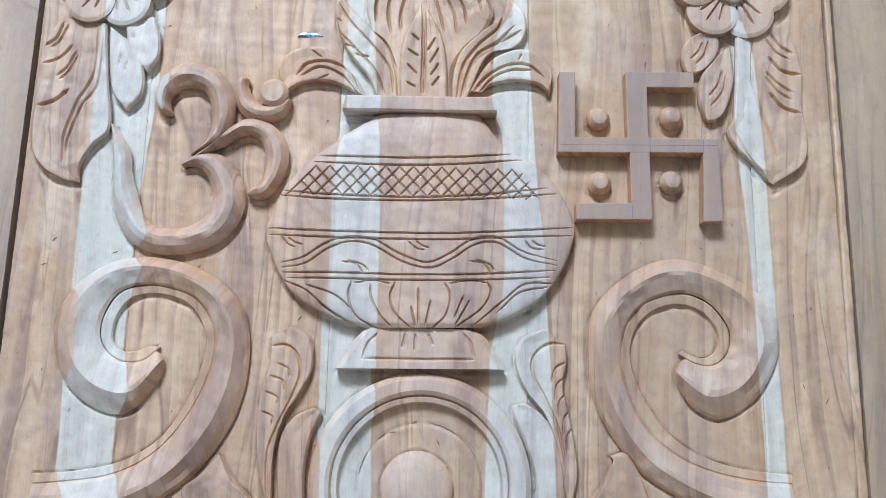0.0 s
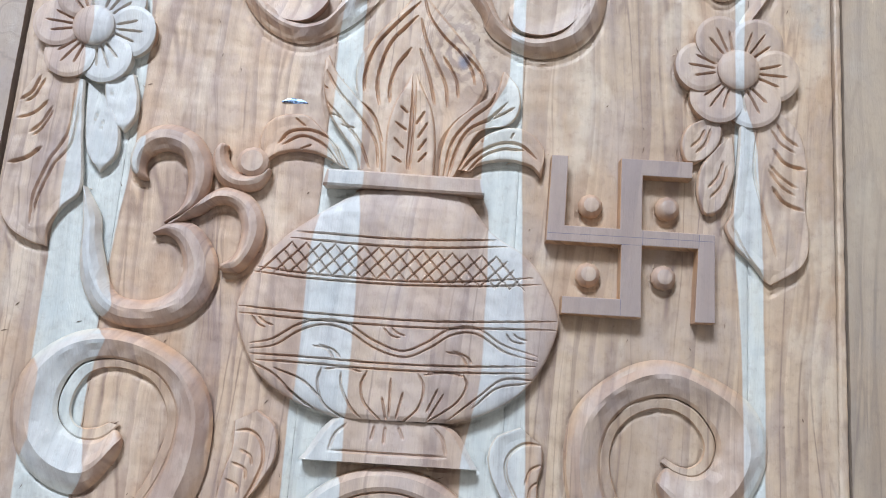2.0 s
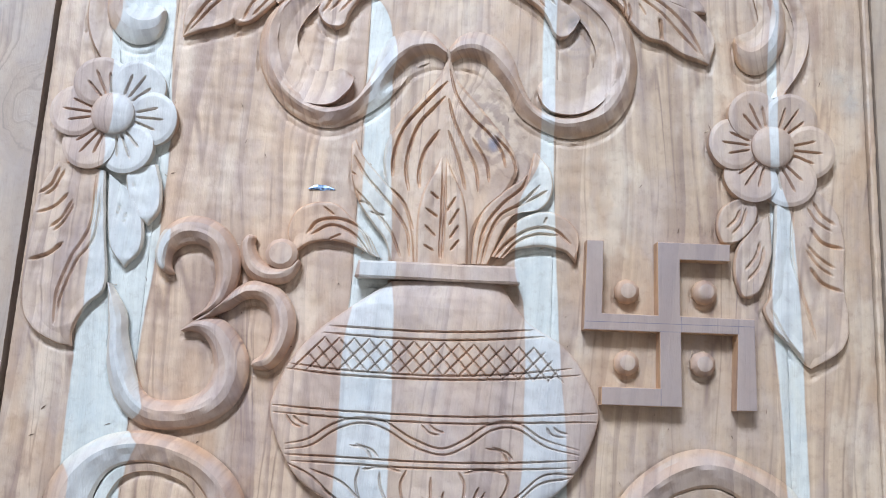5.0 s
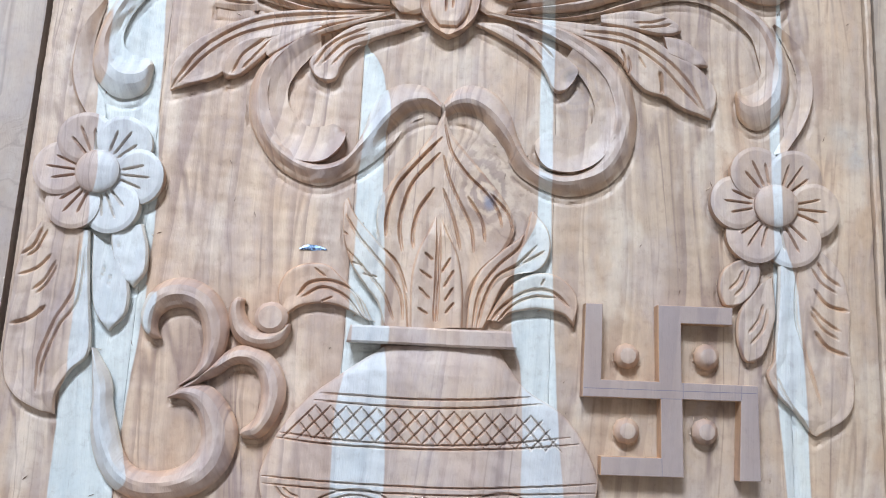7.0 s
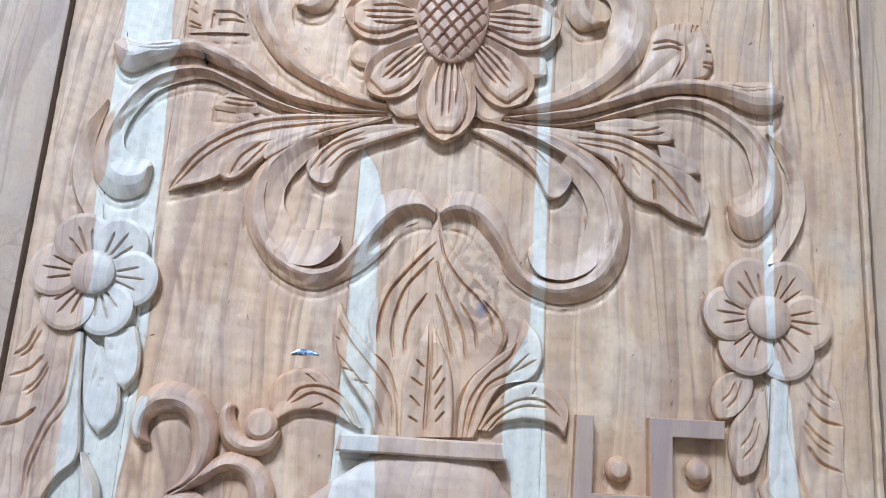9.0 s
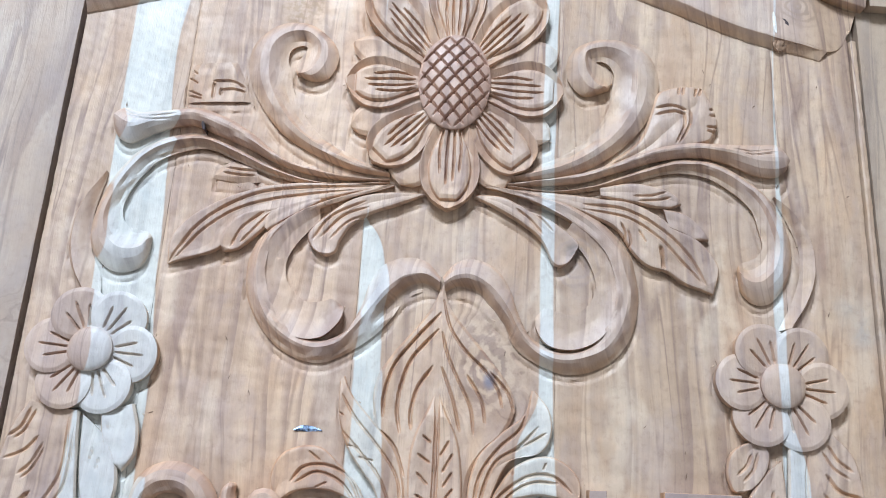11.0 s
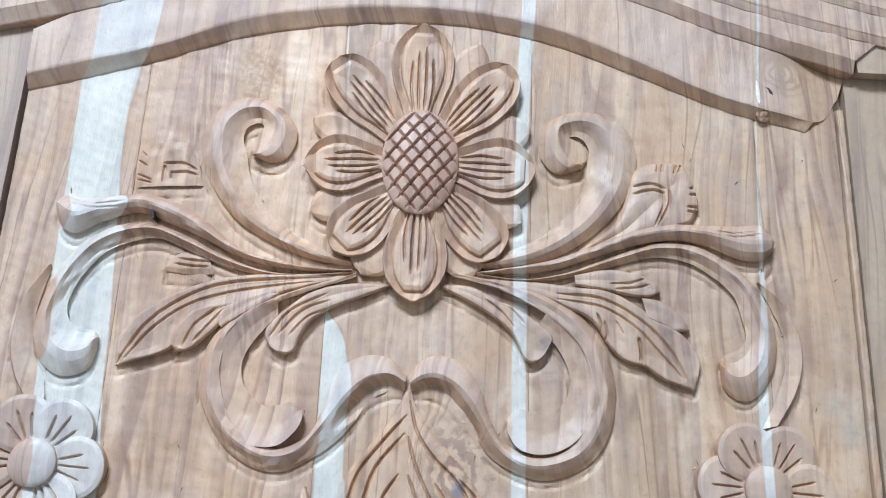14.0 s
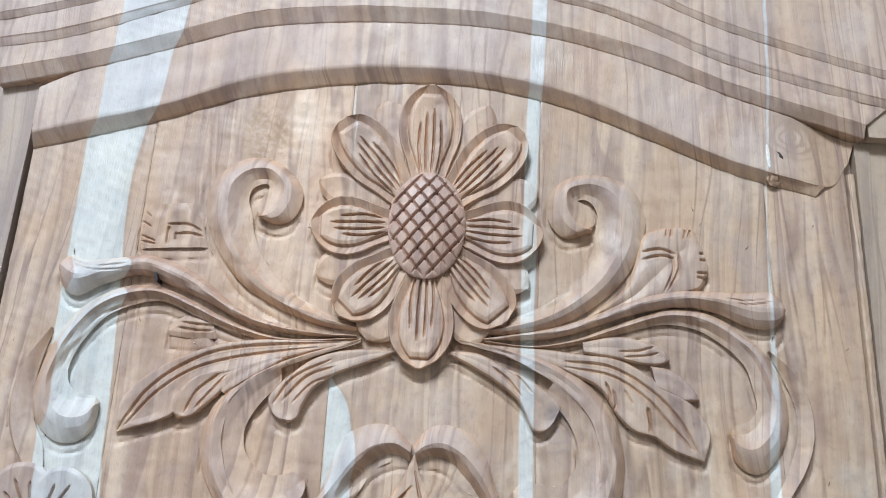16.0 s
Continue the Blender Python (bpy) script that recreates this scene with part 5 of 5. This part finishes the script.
for x0, y0, x1, y1 in ((108.5, 33.6, 232.0, 35.6), (221.0, 30.4, 221.4, 40.2), (179.2, 29.0, 179.2, 40.4), (164.0, -12.6, 164.2, -24.6), (163.0, 28.6, 178.0, 29.0)):
    w = 0.18
    dx, dy = (w, 0) if abs(y1 - y0) > abs(x1 - x0) else (0, w)
    line = bars([(x0 - dx, y0 - dy), (x1 - dx, y1 - dy), (x1 + dx, y1 + dy), (x0 + dx, y0 + dy)][:: 1 if dx == 0 else -1], "pencil_line", emblem_body, PENCIL, 12.06, 0)

# ---- the door: boards of the panel, stiles, arched top rail with its mouldings ----
door = tagged(new("door_1"), "carved teak door lying flat, with an arched panel", "door", kind="structure")


def stop_cuts(x0, y0, nx, ny, cell):
    """Depth in mm of the knife's cut along every outline, on a grid of the ground."""
    depth = np.zeros((ny, nx))
    rand = np.random.RandomState(41)
    for rim in RIMS:
        seg = np.hypot(*np.diff(rim, axis=0).T)
        run = np.append(0, np.cumsum(seg))
        at = np.arange(0, run[-1], 0.5 * cell)
        px, py = np.interp(at, run, rim[:, 0]), np.interp(at, run, rim[:, 1])
        deep = np.interp(at, np.arange(0, run[-1] + 12, 6), rand.uniform(0.3, 1.9, len(np.arange(0, run[-1] + 12, 6))))
        gx, gy = (px - x0) / cell, (py - y0) / cell
        for ox in (-1, 0, 1):
            for oy in (-1, 0, 1):
                i, j = np.round(gx).astype(int) + ox, np.round(gy).astype(int) + oy
                ok = (i >= 0) & (i < nx) & (j >= 0) & (j < ny)
                off = np.hypot(i - gx, j - gy)
                np.maximum.at(depth, (j[ok], i[ok]), (deep * np.clip(1.5 - off, 0, 1))[ok])
    return depth


def board(name, x0, x1, y0, y1, z, cell=4.0, material=None, low=-24.0, wave=0.35, seed=0, cut=None):
    nx, ny = max(3, int((x1 - x0) / cell)), max(3, int((y1 - y0) / cell))
    X, Y = np.meshgrid(np.linspace(x0, x1, nx), np.linspace(y0, y1, ny))
    edge = np.minimum(np.minimum(X - x0, x1 - X), np.minimum(Y - y0, y1 - Y))
    Z = z + uneven(X, Y, 500 + seed, wave) - 0.5 * np.clip(1 - edge / 1.2, 0, 1)
    if cut is not None:
        Z = Z - stop_cuts(x0, y0, nx, ny, (x1 - x0) / (nx - 1))
    return grid_part(door, name, X, Y, Z, False, material, low)


for j, (x0, x1) in enumerate(zip(JOINTS, JOINTS[1:])):
    board("panel_board", x0 + 0.12, x1 - 0.12, -260, 560, 0.0, 1.35, TEAK, -12, 0.26, j, cut=True)
    board("panel_board", x0 + 0.12, x1 - 0.12, -420, -260.2, 0.0, 6, TEAK, -12, 0.22, j)
board("backing_board", -321, 337, -420, 560, -8.0, 30, TEAK_STILE, -24, 0, 20)
board("stile", -470, -317.2, -1250, 800, 2.6, 10, TEAK_STILE, -24, 0.3, 21)
board("stile", 336.9, 480, -1250, 800, 0.9, 10, TEAK_STILE_WARM, -24, 0.3, 22)
board("stile_block", 343.5, 479.5, 499, 799.5, 13.0, 10, TEAK_STILE_WARM, 2.2, 0.6, 24)
board("lower_rail", -316.9, 337.1, -1250, -421, 9.0, 20, TEAK_STILE, -24, 0.3, 23)
loft(door, "bead", [(327.2, -420), (327.2, -150), (329.2, 20), (329.7, 200), (329.7, 472)], [(336.4, -420), (336.2, -150), (336.0, 20), (336.3, 200), (336.4, 472)], [(0, -2.6), (0.12, -0.7), (0.35, 0.2), (0.65, 0.0), (0.85, -0.8), (1, -3.0)], tip=False, floor=-12.0, rough=0.4)

ARCH = [
    ([(-313, 458), (-275, 469), (-211, 490), (-146, 513.6), (-79, 527), (-24, 532), (36, 531), (105, 517), (173, 492), (240, 466), (302, 450.5)], 0.2),
    ([(-313, 468.5), (-274, 480.5), (-210, 500), (-146, 526), (-79, 538.6), (-24, 542.7), (35, 541), (104, 527.6), (171, 501.5), (237, 474), (309, 459)], 9.0),
    ([(-346, 507.5), (-281, 525), (-217, 546.6), (-151, 570), (-82, 580), (-27, 582.5), (34, 582.4), (104, 573), (173, 553.6), (240, 529), (341, 498.5)], 9.0),
    ([(-345, 519), (-281, 536), (-217, 558), (-151, 582), (-83, 591.4), (-27, 593.6), (33, 593), (103, 583), (172, 564.6), (239, 538), (341, 508)], 15.0),
    ([(-349, 538), (-306, 547), (-263, 562), (-220, 579.5), (-150, 603), (-27, 614), (60, 612), (126, 600), (172, 583), (240, 554), (359, 523)], 15.0),
    ([(-349, 545), (-306, 554.6), (-263, 569.6), (-220, 586), (-150, 609), (-27, 620), (60, 618), (125, 605), (171.5, 589), (239, 561), (358, 529.6)], 18.0),
    ([(-352, 560), (-309, 572), (-266, 586.4), (-220, 604), (-150, 628), (-27, 640), (60, 637), (125, 626), (172, 611.5), (239, 583), (360, 548)], 18.0),
    ([(-352, 566), (-309, 578), (-266, 592.4), (-220, 610), (-150, 634), (-27, 646), (60, 643), (125, 632), (172, 617.5), (239, 589), (360, 554)], 21.0),
    ([(-352, 800), (-309, 800), (-266, 800), (-220, 800), (-150, 800), (-27, 800), (60, 800), (125, 800), (172, 800), (239, 800), (360, 800)], 21.0),
]


def fading(X, Y, Z):
    """The lowest step of the rail runs out towards the stile."""
    f = np.clip((X - 280) / 46, 0, 1)
    return Z - np.clip(Z - 0.4, 0, 9) * f * f * (3 - 2 * f)


for row, z in ARCH[4:]:
    x, y = row[-1]
    row.append((478, y if y > 700 else y - 22))
for j, ((a, za), (b, zb)) in enumerate(zip(ARCH, ARCH[1:])):
    if len(a) != len(b):
        b = b[:-1]
    if za == zb:
        prof, part_name = [(0, za - 0.5), (0.04, za), (1, zb)], "rail_face"
    else:
        rise = zb - za
        prof, part_name = [(0, za), (0.05, za + rise * 0.12), (0.5, za + rise * 0.54), (0.92, zb - 0.4), (1, zb)], "cove_moulding"
    if j < 2:
        # the lowest steps butt against the stiles
        a, b = ([(min(max(px, -314.0), far), py) for px, py in row] for row, far in ((a, 324.0), (b, 324.0 + 13.2 * j)))
    if j == 1:
        a, b = a + [(331.0, 481.0)], b[:-1] + [(322.0, 503.0), (337.2, 499.0)]
    loft(door, part_name, a, b, prof, step=3.0 if j in (1, 3, 5, 7) else 1.6, tip=False, floor=-10.0, rough=0.25, bend=fading if j < 2 else None)

# knot hole and break in the right of the rail
flaw = thing("knot_hole", "small dark knot hole broken into the rail", "knot")
disc(flaw, "hole", 270.5, 478.5, 5.0, 6.6, 0.35, lambda r, ux, uy: 9.8 - 0.5 * r, 0.8, (), PITCH, "", 9, 1.2)
disc(flaw, "splintered_plug", 268.5, 463.5, 6.2, 6.8, 0.2, lambda r, ux, uy: 8.4 - 2.6 * r**2 + 1.2 * uy, 0.8, [([(266, 470), (265, 458)], 0.6, 1.2), ([(271, 469), (272, 459)], 0.6, 1.2)], NICK_WOOD, "rough brown end-grain plug", 15, 1.0)
disc(flaw, "pale_sliver", 263.6, 480, 1.5, 10.5, 0.05, lambda r, ux, uy: 9.9 - 0.5 * r, 0.8, (), SAP_CHIP, "white splinter of sapwood", 12, 0.5)
hole2 = thing("worm_hole", "tiny dark hole in a teak scroll", "knot")
disc(hole2, "hole", -198.5, 356.5, 1.3, 4.0, 0.3, lambda r, ux, uy: 12.0 - 0.4 * r, 0.7, (), PITCH, "", 12, 0.2)

# small slips of the chisel, all over the sunken ground
nick_rand = random.Random(7)
nv, nf = [], []
for _ in range(130):
    cx, cy = nick_rand.uniform(-300, 322), nick_rand.uniform(-240, 445)
    turn, long, wide = nick_rand.uniform(-0.9, 0.9), nick_rand.uniform(1.0, 3.2), nick_rand.uniform(0.2, 0.5)
    dx, dy = math.cos(turn + 1.2) * long, math.sin(turn + 1.2) * long
    k = len(nv)
    for px, py, pz in ((-dx, -dy, 0.25), (dy / long * wide, -dx / long * wide, 0.3), (dx, dy, 0.25), (-dy / long * wide, dx / long * wide, 0.55), (0, 0, -0.8)):
        nv.append(((cx + px) / 1000, (cy + py) / 1000, pz / 1000))
    nf += [(k, k + 1, k + 2, k + 3), (k, k + 4, k + 1), (k + 1, k + 4, k + 2), (k + 2, k + 4, k + 3), (k + 3, k + 4, k)]
nick_mesh = bpy.data.meshes.new("chisel_nicks")
nick_mesh.from_pydata(nv, [], nf)
nick_mesh.materials.append(NICK)
tagged(new("chisel_nicks", nick_mesh), "tiny dark chisel nicks scattered over the teak ground", "nicks", kind="stuff")

# splinters left standing along the outlines
chip_rand = random.Random(11)
nv, nf = [], []
for _ in range(420):
    rim = RIMS[chip_rand.randrange(len(RIMS))]
    k = chip_rand.randrange(len(rim) - 1)
    (cx, cy), (ex, ey) = rim[k], rim[k + 1]
    if not -300 < cx < 320 or not -240 < cy < 520:
        continue
    turn = math.atan2(ey - cy, ex - cx) + chip_rand.gauss(0, 0.7)
    long, wide, lift = chip_rand.uniform(0.8, 3.4), chip_rand.uniform(0.15, 0.5), chip_rand.uniform(0.2, 1.6)
    cx, cy = cx + chip_rand.gauss(0, 1.2), cy + chip_rand.gauss(0, 1.2)
    c, d, k = math.cos(turn), math.sin(turn), len(nv)
    for along, side, pz in ((-long, 0, -0.6), (0, wide, 0.2), (0, -wide, 0.2), (0, 0, 0.2 + 0.6 * lift), (long, 0, lift)):
        nv.append(((cx + c * along - d * side) / 1000, (cy + d * along + c * side) / 1000, pz / 1000))
    nf += [(k, k + 2, k + 3), (k, k + 3, k + 1), (k + 1, k + 3, k + 4), (k + 3, k + 2, k + 4), (k, k + 1, k + 4, k + 2)]
chip_mesh = bpy.data.meshes.new("wood_splinters")
chip_mesh.from_pydata(nv, [], nf)
chip_mesh.materials.append(CHIP)
tagged(new("wood_splinters", chip_mesh), "tiny pale wood splinters left along the carved outlines", "splinters", kind="stuff")

# torn strip of foil stuck to the panel
scrap = thing("foil_strip", "small torn strip of shiny blue foil on the panel", "foil")
loft(scrap, "strip", [(-104, 125.5), (-99, 128.5), (-94, 129), (-88, 128), (-83, 126)], [(-103, 124.8), (-99, 125), (-94, 124.6), (-88, 125.2), (-83.5, 125.4)], [(0, 0.7), (0.5, 1.1), (1, 0.7)], step=0.8, material=FOIL, tip=False, rough=0.6)

# ---- the workshop round the door: floor, walls, ceiling, window opening ----


def slab(name, label, x0, x1, y0, y1, z0, z1, material):
    bm = bmesh.new()
    bmesh.ops.create_cube(bm, size=1, matrix=Matrix.LocRotScale(((x0 + x1) / 2, (y0 + y1) / 2, (z0 + z1) / 2), None, (x1 - x0, y1 - y0, z1 - z0)))
    me = bpy.data.meshes.new(name)
    bm.to_mesh(me)
    bm.free()
    me.materials.append(material)
    return tagged(new(name, me), label, name.split("_")[0], kind="structure")


FL, CE, XW, YB = -0.0245, 3.4, 2.7, -2.6
slab("floor", "bare grey concrete workshop floor", -XW, XW, YB, WALL_Y, FL - 0.1, FL, CONCRETE)
slab("ceiling", "pale plastered workshop ceiling", -XW, XW, YB, WALL_Y, CE, CE + 0.1, PLASTER)
slab("wall_west", "pale plastered workshop wall", -XW - 0.15, -XW, YB, WALL_Y, FL - 0.1, CE + 0.1, PLASTER)
slab("wall_east", "pale plastered workshop wall", XW, XW + 0.15, YB, WALL_Y, FL - 0.1, CE + 0.1, PLASTER)
slab("wall_south", "pale plastered workshop wall", -XW - 0.15, XW + 0.15, YB - 0.15, YB, FL - 0.1, CE + 0.1, PLASTER)
wl, wr, wb, wt = WIN_X - WIN_W / 2, WIN_X + WIN_W / 2, WIN_Z - WIN_H / 2, WIN_Z + WIN_H / 2
north = tagged(new("wall_north"), "pale plastered wall with an open window", "wall", kind="structure")
for x0, x1, z0, z1 in ((-XW - 0.15, wl, FL - 0.1, CE + 0.1), (wr, XW + 0.15, FL - 0.1, CE + 0.1), (wl, wr, FL - 0.1, wb), (wl, wr, wt, CE + 0.1)):
    piece = slab("wall_piece", "", x0, x1, WALL_Y, WALL_Y + 0.15, z0, z1, PLASTER)
    for key in ("kind", "category", "label"):
        if key in piece:
            del piece[key]
    piece.parent = north

# each thing's empty stands at the foot of its own parts
for ob in [o for o in scene.objects if o.type == "EMPTY" and o.children and o.name != "wall_north"]:
    spots = np.concatenate([np.array([v.co[:] for v in c.data.vertices]) for c in ob.children_recursive])
    foot = Vector(((spots[:, 0].min() + spots[:, 0].max()) / 2, (spots[:, 1].min() + spots[:, 1].max()) / 2, max(spots[:, 2].min(), -0.0245)))
    ob.location = foot
    for c in ob.children_recursive:
        c.data.transform(Matrix.Translation(-foot))
